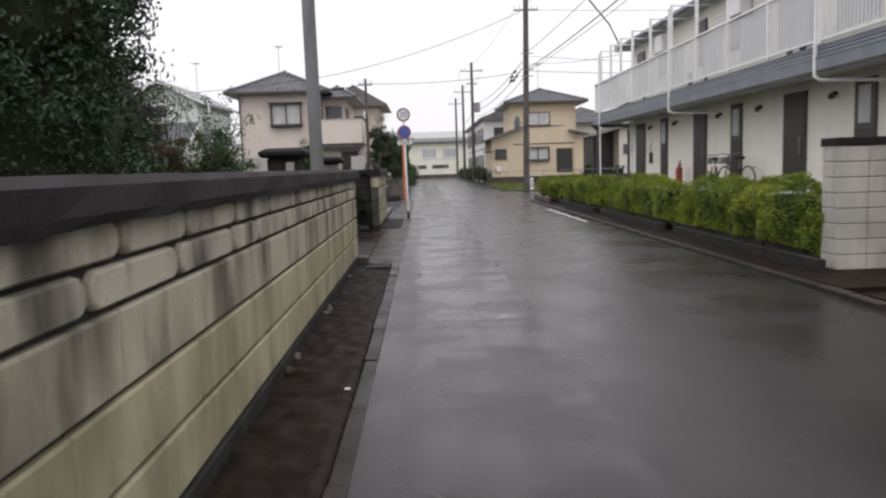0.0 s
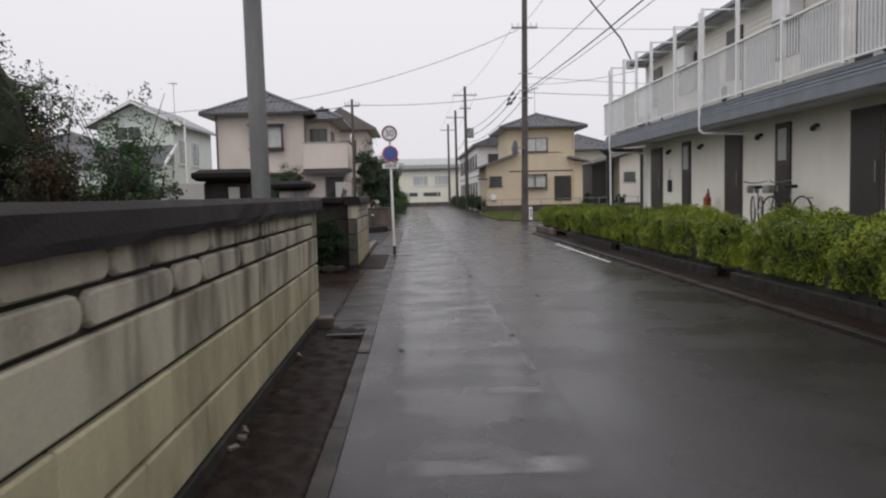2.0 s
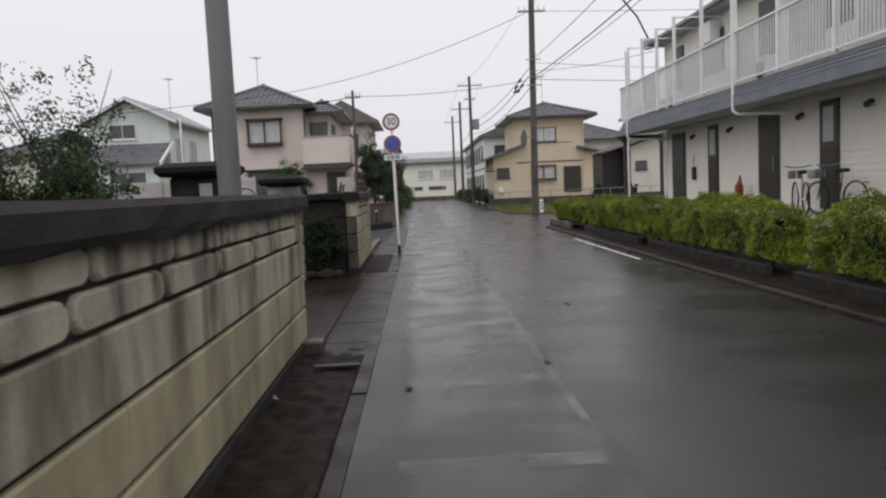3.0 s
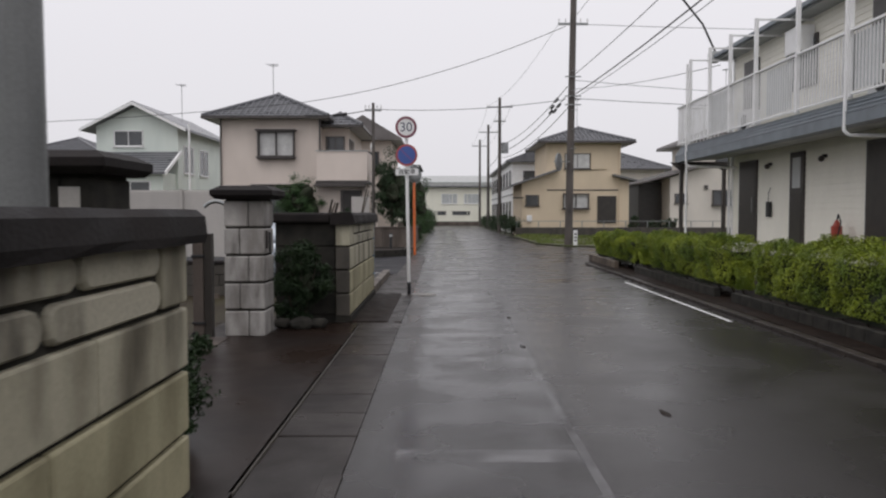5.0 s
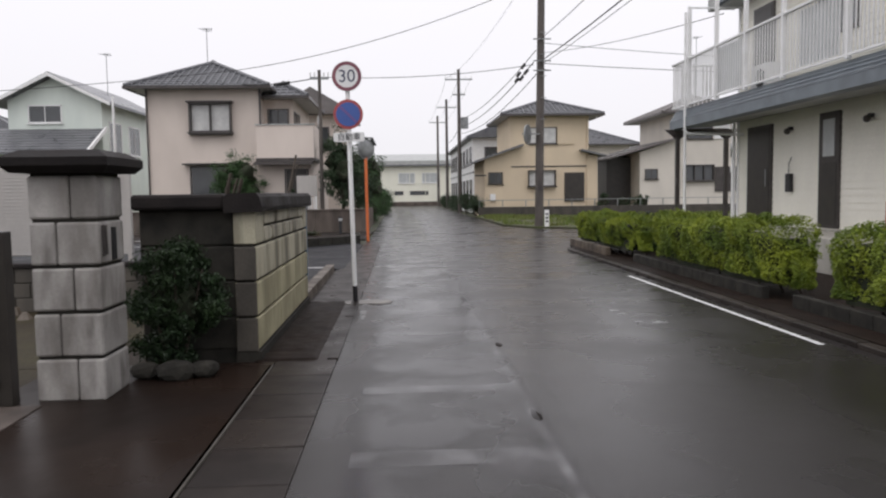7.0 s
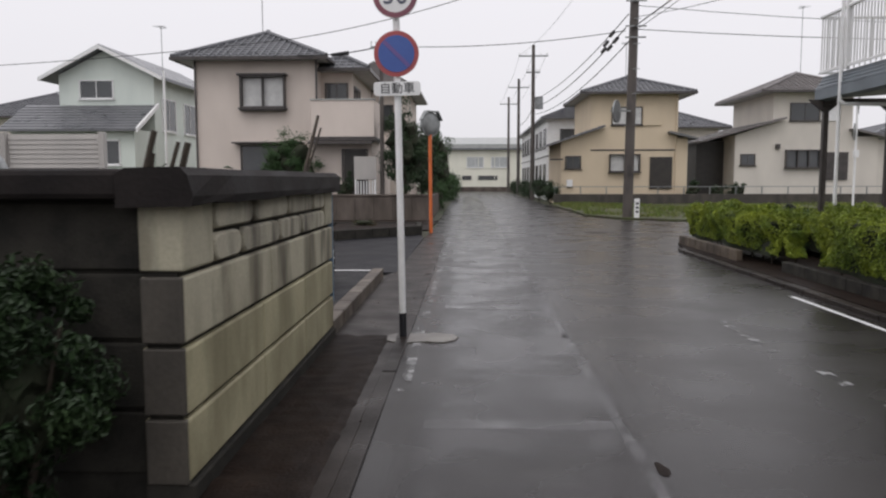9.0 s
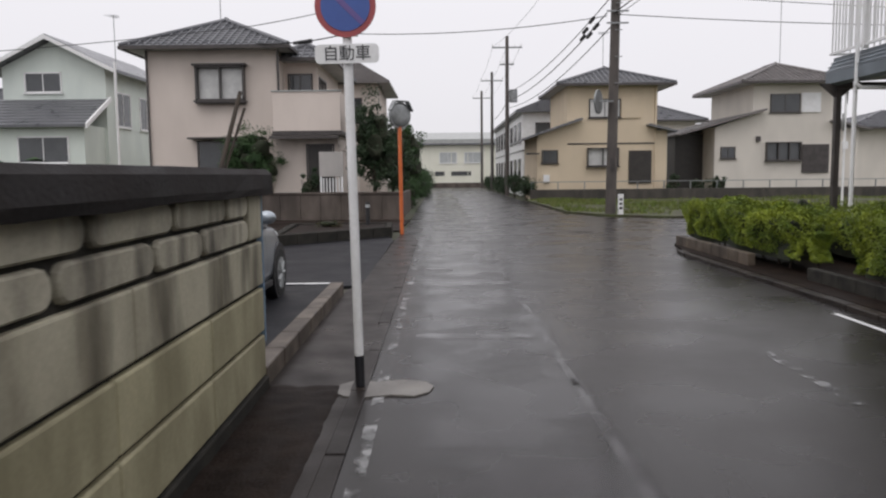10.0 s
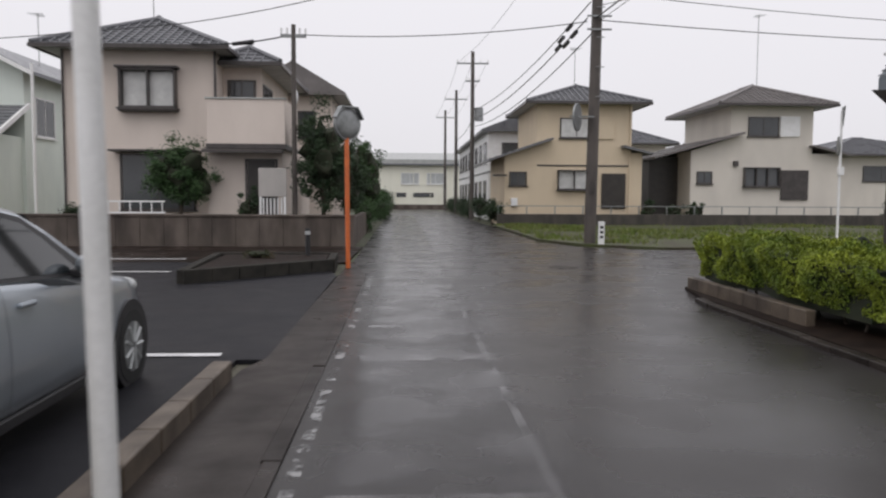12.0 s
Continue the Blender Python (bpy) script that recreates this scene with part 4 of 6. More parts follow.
def hedge(x0, x1, y0, y1, z0, z1, label, seed, n, mat=HEDGE_LEAF, size=0.05):
    rng = random.Random(seed)
    cx, cy = (x0 + x1) / 2, (y0 + y1) / 2
    h = thing("hedge", (cx, cy, z0), label=label, category="hedge", group="clipped hedges along the lane")
    hx, hy, hz = (x1 - x0) / 2, (y1 - y0) / 2, z1 - z0
    # dark block behind the leaves, coloured as the hedge's inner shade
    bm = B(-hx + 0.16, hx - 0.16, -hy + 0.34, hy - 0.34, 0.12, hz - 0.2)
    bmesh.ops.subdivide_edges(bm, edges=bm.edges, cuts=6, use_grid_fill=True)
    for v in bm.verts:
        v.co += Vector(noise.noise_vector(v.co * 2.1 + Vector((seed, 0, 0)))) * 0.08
    part("shade_core", bm, CORE, h)
    k = max(3, int(hy * 2 / 0.5))
    for i in range(k):
        y = -hy + 0.2 + i * (2 * hy - 0.4) / max(k - 1, 1)
        part("stem", R((rng.uniform(-0.1, 0.1), y, -0.03), (rng.uniform(-0.2, 0.2), y + rng.uniform(-0.1, 0.1), 0.4), 0.02, 0.012, 5), BARK, h)
    areas = [("t", hx * hy * 4), ("l", hy * hz * 2), ("r", hy * hz), ("f", hx * hz * 2), ("b", hx * hz * 2)]
    total = sum(a for _, a in areas)
    pts = []
    for f, a in areas:
        for _ in range(int(n * a / total)):
            u, v = rng.uniform(-1, 1), rng.uniform(-1, 1)
            zz = 0.2 + (v + 1) / 2 * (hz - 0.2)
            p, nn = {"t": ((u * hx, v * hy, hz), (0, 0, 1)), "l": ((-hx, u * hy, zz), (-1, 0, 0.3)), "r": ((hx, u * hy, zz), (1, 0, 0.3)),
                     "f": ((u * hx, -hy, zz), (0, -1, 0.3)), "b": ((u * hx, hy, zz), (0, 1, 0.3))}[f]
            p = Vector(p)
            # round the upper edges off and let the face bulge in clumps
            p.z *= 1 - 0.34 * max(0.0, (abs(p.y) - hy + 0.7) / 0.7) ** 2
            p.x *= (1 - 0.42 * max(0.0, (abs(p.y) - hy + 0.7) / 0.7) ** 2) * (0.66 + 0.34 * min(1.0, p.z / hz * 1.35))
            e = max(0.0, p.z - (hz - 0.2)) / 0.2
            p.x *= 1 - 0.16 * e * e
            p.y *= 1 - 0.16 * e * e * min(1.0, 0.6 / hy)
            w = noise.noise(Vector((p.x + cx, p.y + cy, p.z)) * 1.7) * 0.26 + noise.noise(Vector((p.x + cx, p.y + cy, p.z)) * 5.0) * 0.12
            p += Vector(nn) * (w * 0.85 + rng.uniform(-0.06, 0.03))
            pts.append((p, nn))
    mesh_part("foliage", leaves(pts, size, rng), mat, h)
    return h


for i, (y0, y1, top) in enumerate(((10.7, 15.6, 1.13), (16.5, 21.8, 1.09), (22.75, 27.9, 1.05), (29.1, 34.2, 0.93))):
    x0 = 5.66 if i < 3 else 5.62
    hedge(x0, x0 + 0.8, y0, y1, 0.08, top, "bright yellow-green clipped hedge in a kerbed bed", 20 + i, 34000, size=0.043)
hedge(6.9, 8.6, 28.6, 34.2, 0.05, 0.82, "bright yellow-green clipped hedge behind the first row", 31, 12000)
bush(6.9, 31.4, 0.05, (0.55, 0.6, 0.62), "loose taller twiggy shrub rising from the hedge", MID_LEAF, 33, 22, 70)

CONIFER = leaf_material("brownish_conifer", (0.045, 0.042, 0.026), (0.03, 0.045, 0.022))
# dense garden trees behind the wall
tree("tree", -3.75, 8.1, -0.05, 4.8, (1.65, 1.7, 2.0), "dense dark evergreen garden tree behind the wall", DARK_LEAF, 41, 210, 240, 0.075, dense=0.46)
tree("tree", -5.1, 13.7, -0.05, 3.95, (1.45, 1.35, 1.9), "dense drooping dark conifer with a brownish cast", CONIFER, 42, 190, 220, 0.06, dense=0.44)
tree("tree", -4.8, 2.2, -0.05, 5.6, (2.4, 2.4, 2.3), "tall dark evergreen tree filling the garden", DARK_LEAF, 43, 210, 220, 0.08, dense=0.46)
bush(-2.55, 8.2, -0.05, (0.85, 1.2, 1.08), "dark evergreen shrub behind the wall", DARK_LEAF, 44, 70, 130)
bush(-3.5, 13.0, -0.05, (0.62, 0.6, 1.2), "reddish brown shrub showing above the coping", RUSSET_LEAF, 45, 100, 150, 0.05)
bush(-2.85, 13.5, -0.05, (0.8, 0.65, 1.3), "loose green shrub showing above the coping", MID_LEAF, 46, 80, 110, 0.05)
tree("tree", -2.8, 13.3, -0.05, 3.15, (0.75, 0.6, 1.0), "thin sparse young tree with upright twigs", MID_LEAF, 47, 34, 42, 0.05, 0.03, lumpy=0.25, core=False)
tree("tree", -3.45, 13.1, -0.05, 3.5, (0.55, 0.5, 1.3), "thin sparse young tree with upright twigs", MID_LEAF, 48, 30, 36, 0.045, 0.03, lumpy=0.22, core=False)
bush(-1.14, 14.4, 0.0, (0.40, 0.45, 0.50), "dark small-leaved shrub before the gate pillar", SHRUB_LEAF, 51, 60, 170, 0.042)
bush(-1.22, 14.5, 0.02, (0.34, 0.34, 0.2), "low green shrub before the gate pillar", MID_LEAF, 52, 24, 100, 0.04)
bush(-1.22, 19.82, 0.02, (0.42, 0.34, 0.58), "dark rounded shrub in front of the wall return", SHRUB_LEAF, 53, 90, 170, 0.042)
for x, y, r in ((-1.38, 19.5, 0.11), (-1.12, 19.45, 0.14), (-0.9, 19.52, 0.11)):
    bm = bmesh.new()
    bmesh.ops.create_icosphere(bm, subdivisions=2, radius=r, matrix=Matrix.Diagonal((1.2, 0.9, 0.75, 1)))
    for v in bm.verts:
        v.co += Vector(noise.noise_vector(v.co * 7)) * 0.03 + Vector((x, y, 0.08))
    lone("boulder", bm, MORTAR, "rounded dark wet garden stone at the shrub foot", "boulder", "garden stones at the shrub")
bush(-1.0, 21.4, 0.01, (0.35, 0.7, 0.85), "green shrub showing over the short wall", MID_LEAF, 54, 24, 70)

# ---- street signs ----
def disc(r, y0, y1, seg=40, z=0.0):
    bm = bmesh.new()
    rod(bm, (0, y0, z), (0, y1, z), r, seg=seg)
    return bm


def ring_plate(r0, r1, y0, y1, z, seg=40):
    bm = bmesh.new()
    vs = []
    for r in (r0, r1):
        for y in (y0, y1):
            vs.append([bm.verts.new((r * math.cos(6.28318 * k / seg), y, z + r * math.sin(6.28318 * k / seg))) for k in range(seg)])
    for a, b in ((0, 2), (1, 3), (0, 1), (2, 3)):
        for k in range(seg):
            bm.faces.new((vs[a][k], vs[a][(k + 1) % seg], vs[b][(k + 1) % seg], vs[b][k]))
    bmesh.ops.recalc_face_normals(bm, faces=bm.faces)
    return bm


def glyph(body, size, name, mat, parent, at, extrude=0.002):
    cu = bpy.data.curves.new(name, "FONT")
    cu.body, cu.size, cu.extrude, cu.align_x, cu.align_y = body, size, extrude, "CENTER", "CENTER"
    tmp = bpy.data.objects.new(name, cu)
    scene.collection.objects.link(tmp)
    me = bpy.data.meshes.new_from_object(tmp.evaluated_get(bpy.context.evaluated_depsgraph_get()))
    bpy.data.objects.remove(tmp)
    me.transform(Matrix.Translation(at) @ Matrix.Rotation(radians(90), 4, "X"))
    me.materials.clear()
    me.materials.append(mat)
    ob = new(name, me)
    ob.parent = parent
    return ob


sg = thing("street_sign", (0.11, 23.8, 0), label="white pole with a speed limit disc and a no parking disc", category="street sign")
sg.matrix_basis = sg.matrix_basis @ Matrix.Rotation(radians(-0.9), 4, "Y")
part("pole", R((0, 0, 0.0), (0, 0, 3.33), 0.032, seg=16), WHITE, sg)
part("pole_foot", R((0, 0, -0.02), (0, 0, 0.24), 0.034, seg=16), INK, sg, "black painted pole foot")
sd = part("speed_disc", disc(0.205, -0.052, -0.044, z=3.15), WHITE, sg, "white speed limit disc")
part("border", ring_plate(0.155, 0.200, -0.056, -0.052, 3.15), FADED_RED, sd)
glyph("30", 0.24, "numeral", NAVY, sd, (0, -0.0545, 3.145))
nd = part("parking_disc", disc(0.205, -0.052, -0.044, z=2.63), RED, sg, "blue and red no parking disc")
part("field", disc(0.165, -0.056, -0.052, z=2.63), BLUE, nd)
bm = bmesh.new()
m = Matrix.Translation((0, -0.0575, 2.63)) @ Matrix.Rotation(radians(45), 4, "Y")
box(bm, -0.165, 0.165, -0.0015, 0.0015, -0.018, 0.018)
bmesh.ops.transform(bm, matrix=m, verts=bm.verts)
part("slash", bm, FADED_SLASH, nd, "faded slash across the blue field")
plate = [(sx * 0.185 + 0.03 * math.cos(radians(a)), 2.3175 + sz * 0.0335 + 0.03 * math.sin(radians(a))) for sx, sz, a0 in ((1, 1, 0), (-1, 1, 90), (-1, -1, 180), (1, -1, 270)) for a in (a0, a0 + 30, a0 + 60, a0 + 90)]
pl = part("supplement_plate", P(plate, "y", -0.052, -0.046), WHITE, sg, "white plate with three black characters")
glyph("自動車", 0.108, "lettering", INK, pl, (0, -0.0535, 2.315))
for z in (3.15, 2.63, 2.315):
    part("clamp", B(-0.05, 0.05, -0.045, 0.045, z - 0.02, z + 0.02, bevel=0.004), STEEL, sg)

mp = thing("traffic_mirror", (-0.30, 37.7, 0), label="orange pole carrying a round convex traffic mirror", category="traffic mirror")
part("pole", R((0, 0, -0.02), (-0.02, 0, 2.75), 0.048, seg=16), ORANGE, mp)
mr = part("mirror_back", disc(0.33, -0.02, 0.05, z=3.0), STEEL, mp, "grey round mirror housing")
bm = bmesh.new()
bmesh.ops.create_uvsphere(bm, u_segments=24, v_segments=12, radius=0.30, matrix=Matrix.LocRotScale((0, -0.02, 3.0), None, (1, 0.16, 1)))
part("mirror_face", bm, STEEL, mr, smooth=True)
part("hood", P([(-0.34, 3.1), (-0.2, 3.33), (0.2, 3.33), (0.34, 3.1), (0.36, 3.12), (0.21, 3.36), (-0.21, 3.36), (-0.36, 3.12)], "y", -0.10, 0.04), STEEL, mr, "short hood")
part("arm", B(-0.05, 0.05, 0.0, 0.05, 2.6, 2.75), STEEL, mp)
mr.rotation_euler.z = radians(42)

# ---- parking lot: kerb, planter, post, car ----
lk = thing("lot_kerb", (0, 0, 0), label="worn concrete kerb between pavement and parking lot", category="kerb", kind="structure")
for i in range(7):
    part("kerb_stone", B(-0.72, -0.56, 23.86 + i * 0.61, 24.46 + i * 0.61, -0.1, 0.15, bevel=0.014), KERB, lk)
pb = thing("planter_bed", (0, 0, 0), label="low stone edged planting bed at the lot corner", category="planter")
bed = [(-2.95, 34.95), (-0.62, 37.3), (-0.70, 39.0), (-3.3, 39.0)]
part("soil", P([(-2.85, 35.2), (-0.75, 37.4), (-0.8, 38.9), (-3.1, 38.9)], "z", -0.05, 0.2), SOIL, pb)
for a, b in zip(bed, bed[1:] + bed[:1]):
    v = Vector((*b, 0)) - Vector((*a, 0))
    k = max(1, round(v.length / 0.6))
    for i in range(k):
        bm = B(0.005, v.length / k - 0.005, -0.08, 0.08, -0.1, 0.23, bevel=0.012)
        bmesh.ops.transform(bm, matrix=Matrix.Translation(Vector((*a, 0)) + v * (i / k)) @ Matrix.Rotation(math.atan2(v.y, v.x), 4, "Z"), verts=bm.verts)
        part("edging_stone", bm, MORTAR, pb)
bush(-2.2, 38.0, 0.18, (0.5, 0.4, 0.1), "low scrubby growth in the planting bed", RUSSET_LEAF, 61, 14, 40, 0.05)
bd = thing("bollard", (-1.25, 38.6, 0.18), label="short dark post with a pale band", category="bollard")
part("post", R((0, 0, 0), (0, 0, 0.62), 0.055, seg=12), PLASTIC, bd)
part("band", R((0, 0, 0.48), (0, 0, 0.56), 0.058, seg=12), FROST, bd)
lone("side_street", P([(-30, 39.21), (-0.45, 39.21), (-0.36, 44.6), (-30, 44.6)], "z", -0.3, -0.006), DRIVE, "wet brownish side street before the garden wall", "road", kind="structure")


def car():
    c = thing("car", (-2.19, 25.08, -0.012), label="silver-blue compact hatchback parked on the lot", category="car")

    def loft(stations, section):
        bm = bmesh.new()
        rings = []
        for st in stations:
            half = section(*st[1:])
            ring = [(x, z) for x, z in half] + [(-x, z) for x, z in reversed(half[:-1])]
            rings.append([bm.verts.new((x, st[0], z)) for x, z in ring])
        n = len(rings[0])
        for a, b in zip(rings, rings[1:]):
            for i in range(n):
                bm.faces.new((a[i], a[(i + 1) % n], b[(i + 1) % n], b[i]))
        bm.faces.new(rings[0][::-1])
        bm.faces.new(rings[-1])
        bmesh.ops.recalc_face_normals(bm, faces=bm.faces)
        return bm

    def flank(zb, zt, w):
        h = zt - zb
        return [(w * .84, zb), (w * .965, zb + .06), (w * .99, zb + h * .22), (w, zb + h * .42), (w * .992, zb + h * .62), (w * .972, zb + h * .8), (w * .945, zt - .05), (w * .925, zt - .015), (w * .88, zt), (0.0001, zt + .03)]

    # rear bumper, flank rising to the rear, bonnet falling to the front bumper
    low = [(-.28, .40, .78, .60), (-.23, .30, .93, .72), (-.08, .25, 1.02, .79), (.2, .23, 1.055, .825), (.6, .22, 1.05, .84), (1.2, .22, 1.02, .845), (1.7, .22, .985, .845), (2.1, .22, .955, .84),
           (2.4, .22, .935, .835), (2.75, .23, .905, .83), (3.1, .24, .865, .81), (3.4, .27, .80, .76), (3.58, .31, .71, .68), (3.68, .37, .60, .58), (3.73, .43, .52, .50)]
    part("body", loft(low, flank), SILVER, c, smooth=True)

    def side_x(z):
        return 0.792 - (z - 0.95) * 0.345

    def cabin(zb, zr):
        zs = zb + (zr - zb) * .86
        return [(side_x(zb), zb), (side_x(zs), zs), (side_x(zr) - .03, zr - .03), ((side_x(zr)) * .75, zr - .005), (0.0001, zr + .012)]

    top = [(y - .33, zb, zr) for y, zb, zr in ((.12, .93, 1.06), (.22, .97, 1.22), (.36, 1.0, 1.37), (.6, 1.0, 1.455), (.95, 1.0, 1.50), (1.4, .99, 1.51), (1.75, .97, 1.495), (2.0, .95, 1.455), (2.2, .93, 1.37), (2.45, .91, 1.215), (2.7, .90, 1.05), (2.86, .89, .955))]
    part("roof", loft(top, cabin), SILVER, c, smooth=True)

    def pane(poly, sx, off, mat, name, label=""):
        bm = bmesh.new()
        bm.faces.new([bm.verts.new((sx * (side_x(z) + off), y - 0.33, z)) for y, z in poly])
        ret = bmesh.ops.extrude_face_region(bm, geom=list(bm.faces))
        for v in [g for g in ret["geom"] if isinstance(g, bmesh.types.BMVert)]:
            v.co.x -= sx * 0.012
        bmesh.ops.recalc_face_normals(bm, faces=bm.faces)
        return part(name, bm, mat, c, label)

    for sx in (1, -1):
        pane([(0.44, 1.06), (0.50, 1.24), (0.72, 1.40), (1.3, 1.445), (1.72, 1.43), (1.98, 1.385), (2.22, 1.26), (2.66, 1.0), (2.62, 0.965), (1.5, 1.02)], sx, 0.004, PLASTIC, "window_trim", "black window surround")
        pane([(0.53, 1.09), (0.59, 1.24), (0.78, 1.37), (1.36, 1.41), (1.38, 1.055)], sx, 0.008, CAR_GLASS, "side_window")
        pane([(1.48, 1.05), (1.47, 1.41), (1.72, 1.395), (1.95, 1.35), (2.14, 1.25), (2.46, 1.03), (2.40, 1.0)], sx, 0.008, CAR_GLASS, "side_window")
        for y, zb, zt, w in ((1.11, .22, 1.023, .845), (2.32, .22, .942, .837)):
            bm = bmesh.new()
            sec = flank(zb, zt, w)[1:8]
            a = [bm.verts.new((sx * (x + 0.0015), y - 0.0025, z)) for x, z in sec]
            b = [bm.verts.new((sx * (x + 0.0015), y + 0.0025, z)) for x, z in sec]
            for i in range(len(sec) - 1):
                bm.faces.new((a[i], a[i + 1], b[i + 1], b[i]))
            part("door_gap", bm, PLASTIC, c)
        part("sill", B(sx * 0.79, sx * 0.832, 0.80, 2.60, 0.195, 0.27, bevel=0.012), PLASTIC, c)
        part("door_handle", B(sx * 0.815, sx * 0.848, 1.24, 1.43, 0.865, 0.90, bevel=0.014), SILVER, c, "bright door handle")
        bm = bmesh.new()
        bmesh.ops.create_uvsphere(bm, u_segments=20, v_segments=12, radius=1, matrix=Matrix.LocRotScale((sx * 0.90, 2.08, 1.05), None, (0.105, 0.075, 0.078)))
        mi = part("door_mirror", bm, SILVER, c, smooth=True)
        part("mirror_foot", B(sx * 0.755, sx * 0.85, 2.04, 2.14, 0.96, 1.02, bevel=0.012), PLASTIC, mi)
        bm = bmesh.new()
        bmesh.ops.create_uvsphere(bm, u_segments=16, v_segments=10, radius=1, matrix=Matrix.LocRotScale((sx * 0.60, 3.42, 0.745), None, (0.125, 0.19, 0.075)))
        part("headlight", bm, FROST, c, "clear headlight", smooth=True)
        part("tail_light", B(sx * 0.60, sx * 0.765, -0.23, -0.11, 0.74, 1.0, bevel=0.02), RED, c, "red tail light")
        for y in (0.42, 3.0):
            part("wheel_arch", R((sx * 0.70, y, 0.32), (sx * 0.840, y, 0.32), 0.365, seg=32), PLASTIC, c)
            w = part("wheel", R((sx * 0.66, y, 0.30), (sx * 0.846, y, 0.30), 0.298, seg=32), RUBBER, c)
            part("rim", R((sx * 0.80, y, 0.30), (sx * 0.850, y, 0.30), 0.205, seg=24), STEEL, w)
            bm = bmesh.new()
            for k in range(9):
                a = k * 0.698
                rod(bm, (sx * 0.852, y + 0.04 * math.cos(a), 0.30 + 0.04 * math.sin(a)), (sx * 0.852, y + 0.195 * math.cos(a), 0.30 + 0.195 * math.sin(a)), 0.014, seg=5)
            part("spoke_set", bm, FROST, w, "silver wheel cover spokes")
    bm = bmesh.new()
    bm.faces.new([bm.verts.new(v) for v in ((-.62, 2.47, 1.015), (.62, 2.47, 1.015), (.56, 1.87, 1.398), (-.56, 1.87, 1.398))])
    part("windscreen", bm, CAR_GLASS, c)
    return c


car()
lone("leaning_stake", R((-1.02, 22.95, 0.0), (-0.67, 23.82, 2.08), 0.024, 0.014, 8), BARK, "dark wooden stake leaning behind the wall end", "stake", "stakes behind the wall")
lone("leaning_stake", R((-1.08, 22.9, 0.0), (-0.65, 23.84, 1.97), 0.012, 0.009, 8), BARK, "thin dark stick leaning beside the stake", "stake", "stakes behind the wall")
for x0, y0, x1, y1, z1, r in ((-1.35, 20.62, -0.86, 20.58, 1.74, 0.016), (-1.12, 20.66, -0.89, 20.62, 1.63, 0.014), (-1.42, 20.95, -0.87, 20.92, 1.70, 0.012), (-1.30, 21.0, -0.84, 20.98, 1.70, 0.019)):
    lone("leaning_stake", R((x0, y0, 0.0), (x1, y1, z1), r * 1.15, r, 7), BARK, "weathered dark stick propped behind the wall return", "stake", "stakes behind the wall")
lone("bent_pipe", tube([Vector((-3.0, 22.7, 0.0)), Vector((-2.95, 22.7, 1.45))] + [Vector((-3.20 + 0.25 * math.cos(k * 0.314), 22.7, 1.5 + 0.25 * math.sin(k * 0.314))) for k in range(0, 9)], 0.035, 8), STEEL, "grey steel pipe bent over at its top in the yard", "pipe", smooth=True)

